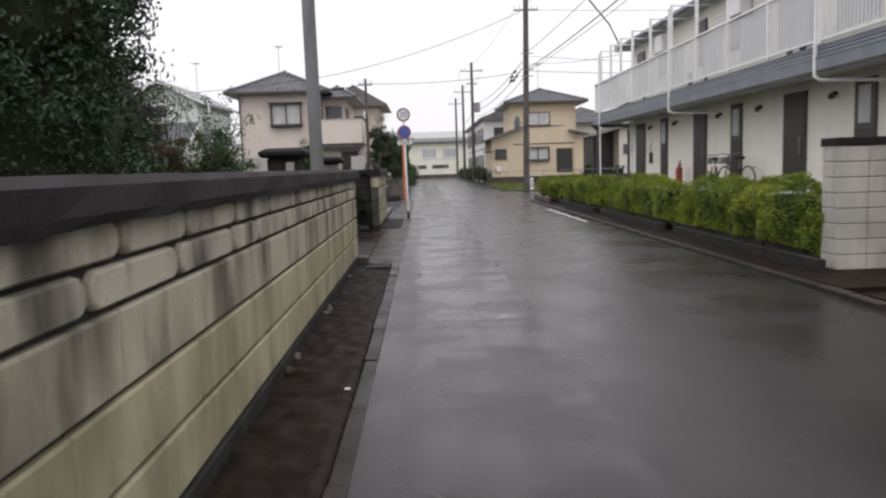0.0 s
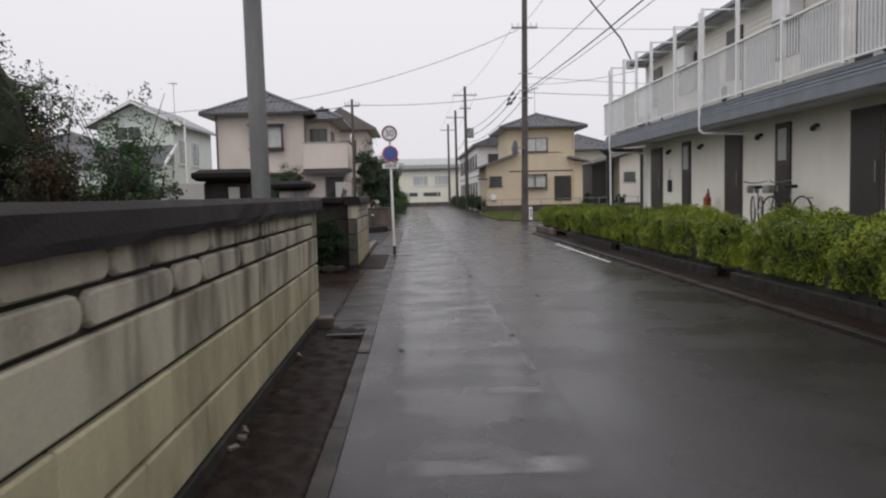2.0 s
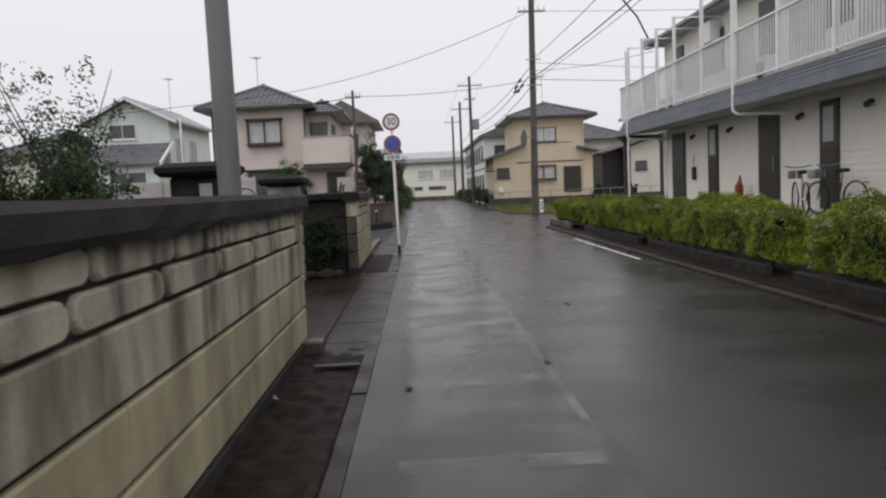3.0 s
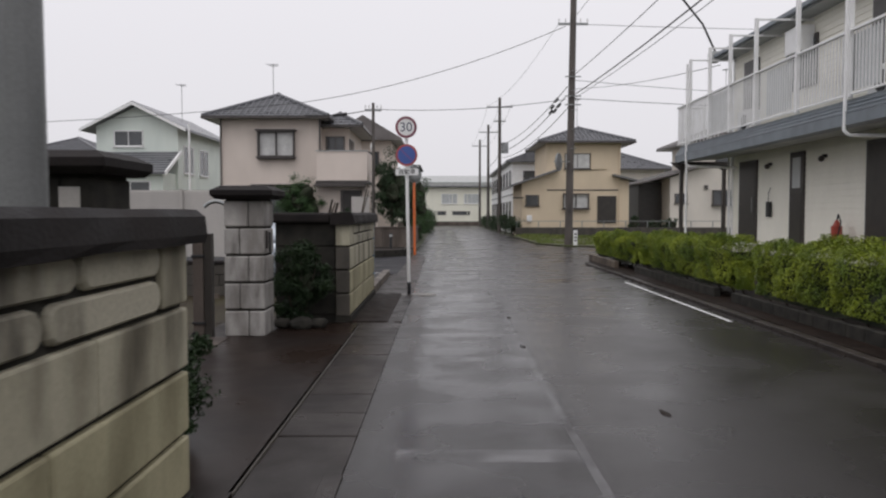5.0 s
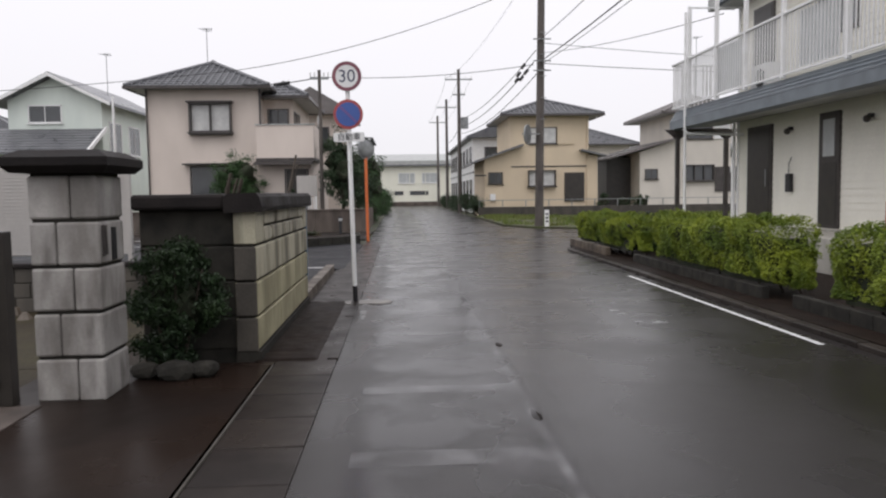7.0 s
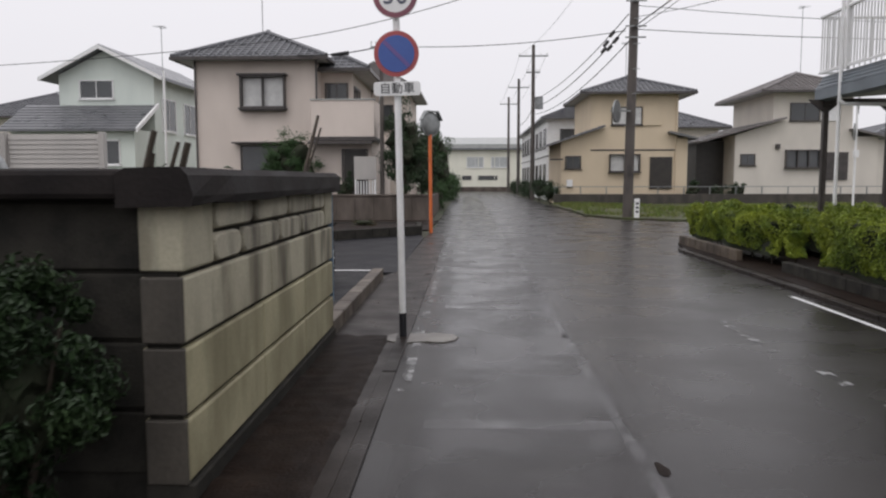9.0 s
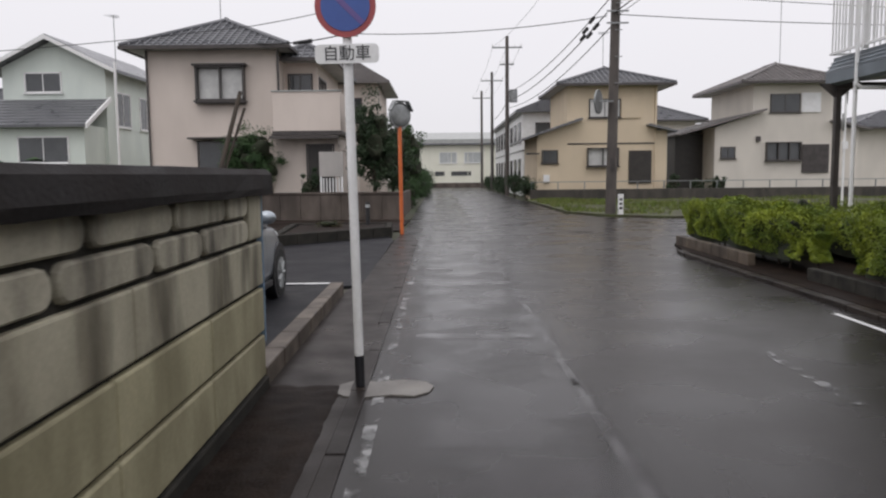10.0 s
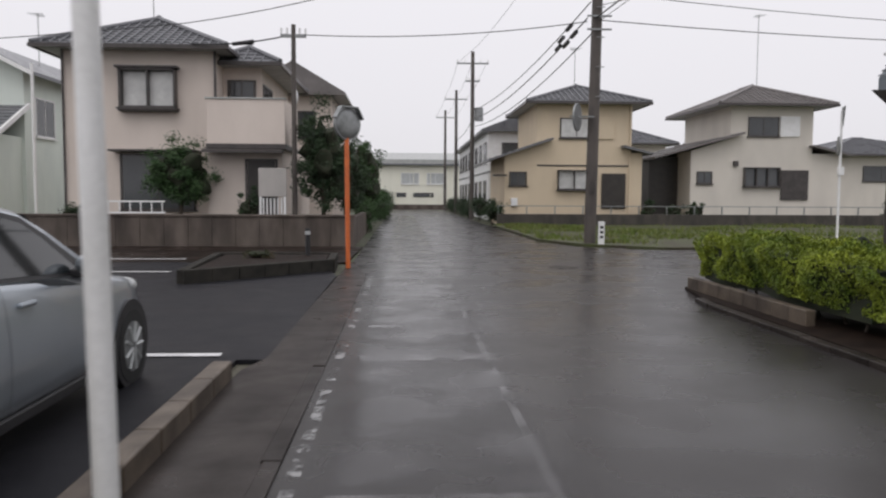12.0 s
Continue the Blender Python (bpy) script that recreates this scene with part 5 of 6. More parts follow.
# ---- houses ----
def hip_roof(parent, x0, x1, y0, y1, z, rise, mat, label, step=0.28, name="roof"):
    """A hipped tile roof in stepped courses over the eave rectangle, with fascia, hips and a ridge."""
    bm = bmesh.new()
    half = min(x1 - x0, y1 - y0) / 2
    n = max(4, int(half / step))
    prev = None
    for k in range(n + 1):
        s = half * k / n
        zz = z + rise * k / n
        e = 0.999 if k == n else 1.0
        c = [(x0 + s * e, y0 + s * e), (x1 - s * e, y0 + s * e), (x1 - s * e, y1 - s * e), (x0 + s * e, y1 - s * e)]
        low = [bm.verts.new((x, y, zz)) for x, y in c]
        if prev:
            for i in range(4):
                bm.faces.new((prev[i], prev[(i + 1) % 4], low[(i + 1) % 4], low[i]))
        if k < n:
            up = [bm.verts.new((x, y, zz + 0.05)) for x, y in c]
            for i in range(4):
                bm.faces.new((low[i], low[(i + 1) % 4], up[(i + 1) % 4], up[i]))
            prev = up
    bm.normal_update()
    r = part(name, bm, mat, parent, label)
    tops = [(x0 + half, y0 + half), (x1 - half, y0 + half), (x1 - half, y1 - half), (x0 + half, y1 - half)]
    bm = bmesh.new()
    for (a, b), (p, q) in zip(((x0, y0), (x1, y0), (x1, y1), (x0, y1)), tops):
        rod(bm, (a, b, z + 0.06), (p, q, z + rise + 0.06), 0.09, seg=8)
    if abs(tops[0][0] - tops[2][0]) + abs(tops[0][1] - tops[2][1]) > 0.1:
        rod(bm, (*tops[0], z + rise + 0.07), (*tops[2], z + rise + 0.07), 0.12, seg=8)
    part("ridge", bm, mat, r)
    bm = bmesh.new()
    for lo, hi, put in ((x0, x1, lambda u, d: (u, y0 + d)), (x0, x1, lambda u, d: (u, y1 - d)), (y0, y1, lambda u, d: (x0 + d, u)), (y0, y1, lambda u, d: (x1 - d, u))):
        count = int((hi - lo) / 0.3)
        for i in range(1, count):
            u = lo + (hi - lo) * i / count
            d = min(u - lo, hi - u, half)
            rod(bm, (*put(u, 0.0), z + 0.05), (*put(u, d), z + rise * d / half + 0.05), 0.035, seg=5)
    tagged(part("tile_ribbing", bm, mat, r), kind="stuff")
    bm = bmesh.new()
    box(bm, x0 + 0.05, x1 - 0.05, y0 + 0.05, y1 - 0.05, z - 0.06, z)
    part("soffit", bm, SOFFIT, r)
    bm = bmesh.new()
    for a in ((x0 - 0.06, x1 + 0.06, y0 - 0.06, y0 + 0.04), (x0 - 0.06, x1 + 0.06, y1 - 0.04, y1 + 0.06), (x0 - 0.06, x0 + 0.04, y0, y1), (x1 - 0.04, x1 + 0.06, y0, y1)):
        box(bm, *a, z - 0.10, z + 0.02)
    part("gutter", bm, BRONZE, r)
    return r


def lean_roof(parent, x0, x1, y0, y1, z_lo, z_hi, side, mat, label):
    """A single slope in overlapping courses; side: the eave it falls to ('-x', '+x' or '-y')."""
    n = 9
    a, b = {"-x": (x0, x1), "+x": (x1, x0), "-y": (y0, y1)}[side]
    top = []
    for k in range(n):
        u0, u1 = a + (b - a) * k / n, a + (b - a) * (k + 1) / n
        top += [(u0, z_lo + (z_hi - z_lo) * k / n + 0.055), (u1, z_lo + (z_hi - z_lo) * (k + 1) / n + 0.01)]
    outline = top + [(b, z_hi - 0.1), (a, z_lo - 0.07)]
    return part("roof", P(outline, "x" if side == "-y" else "y", *((x0, x1) if side == "-y" else (y0, y1))), mat, parent, label)


def window(parent, u0, u1, z0, z1, at, face="-y", panes=2, glass=GLASS, trim=BRONZE, proud=0.05, sill=True, label="", name="window"):
    """A framed window in a wall at y = at ('-y') or x = at ('+x', '-x')."""
    def W(a0, a1, d0, d1, c0, c1, bevel=0.0):
        if face == "-y":
            return B(a0, a1, at - d1, at - d0, c0, c1, bevel=bevel)
        s = 1 if face == "+x" else -1
        return B(min(at + s * d0, at + s * d1), max(at + s * d0, at + s * d1), a0, a1, c0, c1, bevel=bevel)
    t = 0.06
    bm = bmesh.new()
    for a in ((u0, u0 + t, z0, z1), (u1 - t, u1, z0, z1), (u0, u1, z0, z0 + t), (u0, u1, z1 - t, z1)):
        if face == "-y":
            box(bm, a[0], a[1], at - proud, at + 0.02, a[2], a[3])
        else:
            s = 1 if face == "+x" else -1
            box(bm, min(at - s * 0.02, at + s * proud), max(at - s * 0.02, at + s * proud), a[0], a[1], a[2], a[3])
    w = part(name, bm, trim, parent, label)
    for i in range(panes):
        a0 = u0 + t + (u1 - u0 - 2 * t) * i / panes
        a1 = u0 + t + (u1 - u0 - 2 * t) * (i + 1) / panes
        part("pane", W(a0 + 0.015, a1 - 0.015, 0.004, 0.02 + 0.012 * (i % 2), z0 + t, z1 - t), glass, w)
        if i:
            part("mullion", W(a0 - 0.02, a0 + 0.02, 0.0, proud - 0.01, z0 + t, z1 - t), trim, w)
    if sill:
        part("sill", W(u0 - 0.06, u1 + 0.06, 0.0, proud + 0.06, z0 - 0.06, z0), trim, w)
    return w


def shutter_box(parent, u0, u1, z0, z1, at, mat, label):
    s = part("shutter_box", B(u0, u1, at - 0.09, at, z0, z1, bevel=0.008), mat, parent, label)
    return s


def antenna(parent, x, y, z, h):
    bm = R((x, y, z), (x, y, z + h), 0.02, seg=6)
    for k in range(4):
        rod(bm, (x - 0.35 + 0.05 * k, y - 0.3 + 0.2 * k, z + h - 0.08), (x + 0.35 - 0.05 * k, y - 0.3 + 0.2 * k, z + h - 0.08), 0.01, seg=5)
    rod(bm, (x, y - 0.35, z + h - 0.08), (x, y + 0.4, z + h - 0.08), 0.012, seg=5)
    return part("antenna", bm, STEEL, parent)


# beige house at the corner
h1 = thing("house", (0, 0, 0), label="beige stucco two-storey house with a grey hipped tile roof", category="house")
part("wall", B(-10.57, -5.55, 48.0, 56.0, -0.1, 6.4), BEIGE, h1)
hip_roof(h1, -11.25, -4.95, 47.35, 56.6, 6.4, 1.5, TILE, "grey hipped tile roof")
bay = window(h1, -8.6, -6.75, 4.42, 5.72, 48.0, panes=2, glass=CURTAIN, proud=0.32, label="bronze box window with pale curtains")
part("bay_roof", B(-8.7, -6.65, 47.6, 48.0, 5.72, 5.80, bevel=0.02), BRONZE, bay)
part("bay_floor", B(-8.62, -6.73, 47.66, 48.0, 4.30, 4.42, bevel=0.02), BRONZE, bay)
window(h1, -8.7, -6.2, 1.0, 2.9, 48.0, panes=2, glass=GLASS, label="dark ground floor window")
part("awning", B(-8.9, -6.0, 47.4, 48.0, 2.95, 3.02, bevel=0.01), BRONZE, h1)
part("downpipe", R((-5.48, 47.93, 0.0), (-5.48, 47.93, 6.4), 0.045, seg=8), BRONZE, h1, "dark brown downpipe")
part("downpipe", R((-10.5, 47.93, 0.0), (-10.5, 47.93, 6.4), 0.04, seg=8), BRONZE, h1, "dark brown downpipe")
part("upper_wing", B(-5.55, -4.2, 49.4, 55.5, 2.9, 6.1), BEIGE, h1)
window(h1, 49.6, 51.4, 3.9, 5.5, -4.2, "+x", 2, GLASS)
window(h1, -5.4, -4.4, 4.2, 5.6, 49.4, panes=2, glass=GLASS, trim=BRONZE)
hip_roof(h1, -6.0, -3.4, 48.6, 56.0, 6.1, 0.7, TILE, "grey lower wing roof")
part("ground_wing", B(-5.5, -3.1, 46.9, 54.0, -0.1, 3.1), BEIGE, h1)
part("balcony_floor", B(-5.45, -2.92, 46.45, 49.4, 3.02, 3.16), BRONZE, h1)
part("balcony_front", B(-5.42, -2.94, 46.48, 46.6, 3.16, 4.58, bevel=0.012), BEIGE, h1, "solid beige balcony parapet")
part("balcony_side", B(-3.06, -2.94, 46.6, 49.4, 3.16, 4.58, bevel=0.012), BEIGE, h1)
part("balcony_cap", B(-5.46, -2.90, 46.44, 46.64, 4.58, 4.63, bevel=0.01), SOFFIT, h1)
window(h1, -4.3, -3.25, 0.9, 2.7, 46.9, panes=1, glass=DARK, label="dark recessed entrance")
part("porch_roof", P([(46.1, 2.95), (46.1, 2.86), (47.0, 3.0), (47.0, 3.1)], "x", -5.5, -3.0), BRONZE, h1)
bm = bmesh.new()
bmesh.ops.create_uvsphere(bm, u_segments=16, v_segments=6, radius=0.27, matrix=Matrix.LocRotScale((-2.9, 48.6, 4.95), None, (0.35, 1, 1)))
part("dish", bm, WHITE, h1, "small white satellite dish")
part("dish_arm", R((-3.0, 48.6, 4.5), (-2.95, 48.6, 4.95), 0.02, seg=6), STEEL, h1)
antenna(h1, -8.6, 51.5, 8.1, 1.7)

# its garden front: block wall, fence, ladder, shrubs, notice board
gw = thing("garden_wall", (0, 0, 0), label="low weathered concrete garden wall along the side street", category="garden wall", kind="structure")
for i in range(17):
    x0 = -12.9 + i * 0.72
    part("panel", B(x0, x0 + 0.712, 45.2, 45.36, -0.1, 0.86, bevel=0.008), CONCRETE, gw)
part("coping", B(-12.95, -0.62, 45.16, 45.4, 0.86, 0.93, bevel=0.012), CONCRETE, gw)
part("side_wall", B(-0.86, -0.68, 45.4, 58.0, -0.1, 0.85, bevel=0.01), CONCRETE, gw)
ladder = thing("ladder", (-7.2, 45.8, 0.93), label="pale aluminium ladder lying on edge behind the wall", category="ladder")
for z in (0.02, 0.36):
    part("rail", B(-1.0, 0.8, -0.02, 0.02, z, z + 0.05), WHITE, ladder)
for k in range(6):
    part("rung", B(-0.9 + k * 0.32, -0.87 + k * 0.32, -0.015, 0.015, 0.05, 0.37), WHITE, ladder)
ladder.location.z, ladder.location.y = 0.93, 45.28
nb = thing("notice_board", (-3.15, 45.28, 0.93), label="cream board standing on a white slatted stand", category="notice board")
part("board", B(-0.42, 0.42, -0.03, 0.03, 0.55, 1.42, bevel=0.01), PANEL, nb)
part("stand", B(-0.4, -0.34, -0.03, 0.03, 0, 0.55), WHITE, nb)
part("stand", B(0.34, 0.4, -0.03, 0.03, 0, 0.55), WHITE, nb)
for k in range(6):
    part("slat", B(-0.3 + k * 0.11, -0.26 + k * 0.11, -0.02, 0.02, 0.0, 0.5), WHITE, nb)
tree("tree", -6.3, 46.6, -0.05, 3.45, (1.25, 0.8, 1.15), "rounded green garden tree before the beige house", MID_LEAF, 71, 70, 110, 0.09)
bush(-4.1, 46.2, -0.05, (0.55, 0.4, 0.95), "small dark garden shrub behind the wall", DARK_LEAF, 72, 20, 60, 0.09)
bush(-9.6, 46.3, -0.05, (0.8, 0.4, 0.75), "small dark garden shrub behind the wall", DARK_LEAF, 77, 20, 60, 0.09)
tree("tree", -1.75, 46.8, -0.05, 4.6, (0.95, 1.1, 1.75), "dark dense evergreen tree at the corner", DARK_LEAF, 73, 60, 110, 0.11)
tree("tree", -1.3, 50.5, -0.05, 4.0, (0.75, 1.6, 1.6), "dark dense evergreen tree beside the lane", DARK_LEAF, 74, 60, 100, 0.11)
tree("tree", -1.0, 58.0, -0.05, 4.4, (0.95, 1.8, 1.8), "green roadside tree with a loose outline", MID_LEAF, 75, 50, 90, 0.13)
bush(-0.75, 54.5, -0.05, (0.5, 2.0, 0.75), "leafy shrubs at the lane edge", MID_LEAF, 76, 40, 60, 0.1)
tree("tree", -1.2, 66.0, -0.05, 4.6, (1.0, 2.0, 1.8), "green roadside tree with a loose outline", MID_LEAF, 78, 40, 80, 0.15)
bush(-0.7, 72.0, -0.05, (0.6, 6.0, 0.9), "leafy shrubs at the lane edge", MID_LEAF, 79, 60, 60, 0.14)
for y, s in ((80, 80), (92, 81)):
    bush(-0.9, y, -0.05, (0.6, 6.0, 1.0), "far leafy hedge at the lane edge", DARK_LEAF, s, 50, 50, 0.18)

# darker house behind it
h2 = thing("house", (0, 0, 0), label="brown-roofed house behind the beige one", category="house")
part("wall", B(-6.2, -2.6, 59.0, 66.0, -0.1, 6.4), BEIGE, h2)
part("roof", P([(-6.9, 6.3), (-6.9, 6.42), (-4.4, 7.9), (-1.9, 6.42), (-1.9, 6.3)], "y", 58.3, 66.5), TILE_BROWN, h2, "dark gabled tile roof")
window(h2, -5.0, -3.4, 4.3, 5.6, 59.0)

# pale mint house
h0 = thing("house", (0, 0, 0), label="pale mint-green gabled two-storey house", category="house")
part("wall", P([(-19.9, -0.1), (-15.05, -0.1), (-15.05, 6.75), (-17.5, 7.95), (-19.9, 6.75)], "y", 54.7, 64.0), MINT, h0)
rf = part("roof", P([(-20.6, 6.42), (-20.6, 6.58), (-17.5, 8.18), (-14.4, 6.58), (-14.4, 6.42), (-17.5, 8.0)], "y", 54.1, 64.6), TILE, h0, "grey gabled roof with pale verge")
part("verge", P([(-20.62, 6.38), (-20.62, 6.56), (-17.5, 8.14), (-14.38, 6.56), (-14.38, 6.38), (-17.5, 7.94)], "y", 54.04, 54.1), WHITE, rf)
window(h0, -18.85, -17.1, 5.55, 6.5, 54.7, panes=2, glass=GLASS, trim=WHITE)
window(h0, 55.6, 57.4, 4.0, 5.7, -15.05, "+x", 2, GLASS, WHITE)
window(h0, 58.6, 60.4, 4.0, 5.7, -15.05, "+x", 2, GLASS, WHITE)
part("porch_wall", B(-21.2, -15.2, 52.6, 54.7, -0.1, 3.9), MINT, h0)
lean_roof(h0, -21.6, -14.9, 52.1, 54.75, 3.85, 5.25, "-y", TILE, "dark lean-to tile roof")
part("porch_verge", P([(52.1, 3.72), (52.1, 3.93), (54.75, 5.34), (54.75, 5.12)], "x", -14.92, -14.82), WHITE, h0)
window(h0, -18.2, -15.9, 2.2, 3.4, 52.6, panes=2, glass=GLASS, trim=WHITE)
part("downpipe", R((-13.6, 52.4, 0), (-13.6, 52.4, 6.6), 0.06, seg=8), WHITE, h0, "white mast beside the house")
antenna(h0, -15.9, 58.0, 7.4, 2.4)
h00 = thing("house", (0, 0, 0), label="low grey-roofed house further back", category="house")
part("wall", B(-32.0, -24.5, 66.0, 74.0, -0.1, 5.6), OFFWHITE, h00)
hip_roof(h00, -32.8, -23.7, 65.2, 74.8, 5.6, 1.9, TILE, "grey hipped tile roof")
window(h00, -28.6, -26.0, 3.6, 4.9, 66.0)

# tan house
ht = thing("house", (0, 0, 0), label="tan stucco two-storey house with grey tile roofs", category="house")
part("wall", B(7.95, 13.1, 62.0, 68.5, -0.1, 6.5), TAN, ht)
part("low_wall", P([(6.25, -0.1), (7.95, -0.1), (7.95, 4.35), (6.25, 3.75)], "y", 62.0, 68.5), TAN, ht)
hip_roof(ht, 7.3, 13.95, 61.35, 69.2, 6.5, 1.25, TILE, "grey hipped tile roof")
lean_roof(ht, 5.35, 8.75, 61.4, 69.0, 3.45, 4.62, "-x", TILE, "grey lean-to tile roof")
lean_roof(ht, 12.5, 14.1, 61.4, 69.0, 3.85, 4.25, "+x", TILE, "grey lean-to tile roof")
part("low_wall", B(13.1, 13.7, 62.0, 68.5, -0.1, 3.9), TAN, ht)
w = window(ht, 9.2, 11.0, 4.65, 5.72, 62.0, panes=2, glass=CURTAIN)
shutter_box(ht, 11.05, 12.1, 4.62, 5.75, 62.0, TAN, "tan shutter box")
window(ht, 9.1, 10.9, 1.9, 2.95, 62.0, panes=2, glass=CURTAIN, proud=0.25, label="projecting lattice window")
shutter_box(ht, 11.5, 12.8, 0.9, 2.78, 62.0, DARK, "dark closed shutter")
window(ht, 6.5, 7.45, 2.1, 2.85, 62.0, panes=2, glass=GLASS)
part("belt", B(8.0, 13.05, 61.97, 62.0, 3.15, 3.23), BRONZE, ht)
part("meter_box", B(6.6, 6.95, 61.85, 62.0, 1.0, 1.45, bevel=0.02), WHITE, ht)
part("awning", B(5.6, 6.3, 61.3, 61.9, 2.6, 2.68), DARK, ht)
part("downpipe", R((13.0, 61.94, 0), (13.0, 61.94, 6.4), 0.05, seg=8), TAN, ht)
antenna(ht, 10.4, 64.0, 7.8, 2.0)

# off-white house
hw = thing("house", (0, 0, 0), label="off-white stucco two-storey house with brown-grey tile roofs", category="house")
part("wall", B(19.4, 24.2, 64.0, 71.0, -0.1, 6.75), OFFWHITE, hw)
part("low_wall", P([(17.15, -0.1), (19.4, -0.1), (19.4, 4.9), (17.15, 4.15)], "y", 64.0, 71.0), OFFWHITE, hw)
hip_roof(hw, 18.4, 25.2, 63.2, 71.8, 6.75, 1.4, TILE_BROWN, "brown-grey hipped tile roof")
lean_roof(hw, 14.9, 20.0, 63.4, 71.5, 3.75, 5.2, "-x", TILE_BROWN, "brown-grey lean-to roof")
lean_roof(hw, 24.0, 26.3, 63.4, 71.5, 3.95, 4.5, "+x", TILE_BROWN, "brown-grey lean-to roof")
part("low_wall", B(24.2, 25.8, 64.0, 71.0, -0.1, 4.05), OFFWHITE, hw)
part("porch_back", B(15.4, 17.15, 66.0, 71.0, -0.1, 3.9), DARK, hw, "dark recessed porch")
window(hw, 20.4, 22.2, 5.0, 6.1, 64.0, panes=2, glass=GLASS)
shutter_box(hw, 22.25, 23.4, 5.0, 6.15, 64.0, WHITE, "white shutter box")
window(hw, 20.2, 22.3, 2.15, 3.25, 64.0, panes=3, glass=GLASS, proud=0.2)
shutter_box(hw, 22.4, 24.0, 1.4, 3.1, 64.0, BRONZE, "brown closed shutter")
window(hw, 17.5, 18.4, 2.3, 3.0, 64.0, panes=2, glass=GLASS)
bm = bmesh.new()
box(bm, 19.6, 19.85, 63.85, 64.0, 3.3, 3.6)
part("vent", bm, BRONZE, hw)
antenna(hw, 22.0, 66.5, 8.2, 4.2)
far_r = thing("house", (0, 0, 0), label="low grey-roofed house beyond the grass", category="house")
part("wall", B(33.0, 44.0, 78.0, 88.0, -0.1, 4.8), OFFWHITE, far_r)
hip_roof(far_r, 32.0, 45.0, 77.0, 89.0, 4.8, 1.6, TILE, "grey tile roof")
window(far_r, 36.0, 39.0, 2.8, 4.0, 78.0)
mid = thing("house", (0, 0, 0), label="grey-roofed house between the tan and white houses", category="house")
part("wall", B(15.0, 22.0, 82.0, 90.0, -0.1, 5.8), OFFWHITE, mid)
hip_roof(mid, 14.2, 22.8, 81.2, 90.8, 5.8, 1.8, TILE, "grey tile roof")
window(mid, 16.0, 18.0, 3.6, 4.8, 82.0)

# long white terrace behind the tan house
row = thing("terrace", (0, 0, 0), label="long white two-storey terrace with a grey sheet roof", category="terrace")
part("wall", B(6.5, 12.5, 72.0, 98.0, -0.1, 5.9), WHITE, row)
part("roof", P([(6.0, 5.8), (6.0, 5.95), (9.5, 7.3), (13.0, 5.95), (13.0, 5.8)], "y", 71.5, 98.4), TILE, row, "grey sheet roof")
for i in range(8):
    y = 73.0 + i * 3.1
    window(row, y, y + 1.7, 3.8, 5.2, 6.5, "-x", 2, GLASS)
    window(row, y, y + 1.7, 0.9, 2.6, 6.5, "-x", 2, GLASS)
window(row, 7.4, 9.2, 3.9, 5.1, 72.0)
part("belt", B(6.46, 12.5, 71.97, 98.0, 3.1, 3.2), TILE, row)

# factory hall closing the view
fa = thing("factory_hall", (0, 0, 0), label="long pale yellow-green factory hall across the lane end", category="factory")
part("wall", B(-26, 34, 110.0, 135.0, -0.1, 5.2), FACTORY, fa)
part("roof", P([(109.5, 5.2), (109.5, 5.75), (122, 7.2), (135.5, 5.75), (135.5, 5.2)], "x", -26.5, 34.5), SOFFIT, fa, "pale grey roof edge")
part("gutter", B(-26.5, 34.5, 109.4, 109.5, 5.05, 5.25), TILE, fa)
for x in (-18, -12, -6, 0.6, 3.6, 10, 16, 22, 28):
    window(fa, x, x + 2.1, 2.9, 4.2, 110.0, panes=2, glass=FROST, trim=WHITE)
window(fa, 0.0, 1.2, 1.4, 1.9, 110.0, panes=1, sill=False)
window(fa, 2.0, 4.4, 1.4, 1.9, 110.0, panes=2, sill=False)
for k in range(30):
    part("rib", B(-26 + k * 2, -25.92 + k * 2, 109.95, 110.0, 0, 5.1), FACTORY, fa)
lone("factory_fence", B(-26, 34, 108.3, 108.45, -0.1, 0.55), CONCRETE, "low concrete wall before the factory", "wall", kind="structure")

# ---- verge on the right of the junction ----
lone("grass_verge", P([(5.5, 47.2), (6.4, 44.8), (8.4, 43.3), (60, 43.1), (60, 60.4), (5.45, 60.4)], "z", -0.3, 0.07), GRASS_BED, "uneven green and brown grass verge at the junction", "verge", kind="structure")
rng = random.Random(90)
vs, fs = [], []
for _ in range(26000):
    x, y = 5.6 + 30 * rng.random() ** 1.4, rng.uniform(43.6, 60)
    if x < 8.4 and y < 47.4 - (x - 5.5) * 1.3:
        continue
    if noise.noise(Vector((x * 0.35, y * 0.35, 4.0))) < rng.uniform(-0.25, 0.15) + max(0.0, x - 9) * 0.012:
        continue
    h = max(0.0, noise.noise(Vector((x * 0.5, y * 0.4, 0))) + 0.25) * 0.28 + 0.05
    a, w = rng.uniform(0, 6.28), 0.03
    i = len(vs)
    vs += [(x - w * math.cos(a), y - w * math.sin(a), 0.06), (x + w * math.cos(a), y + w * math.sin(a), 0.06), (x + rng.uniform(-0.06, 0.06), y + rng.uniform(-0.06, 0.06), 0.06 + h)]
    fs.append((i, i + 1, i + 2))
me = bpy.data.meshes.new("grass")
me.from_pydata(vs, [], fs)
tagged(mesh_part("grass", me, GRASS_BLADE, None), "rough yellow-green grass on the verge", "grass", kind="stuff")
vw = thing("boundary_wall", (0, 0, 0), label="low dark boundary wall with a thin rail before the houses", category="boundary wall", kind="structure")
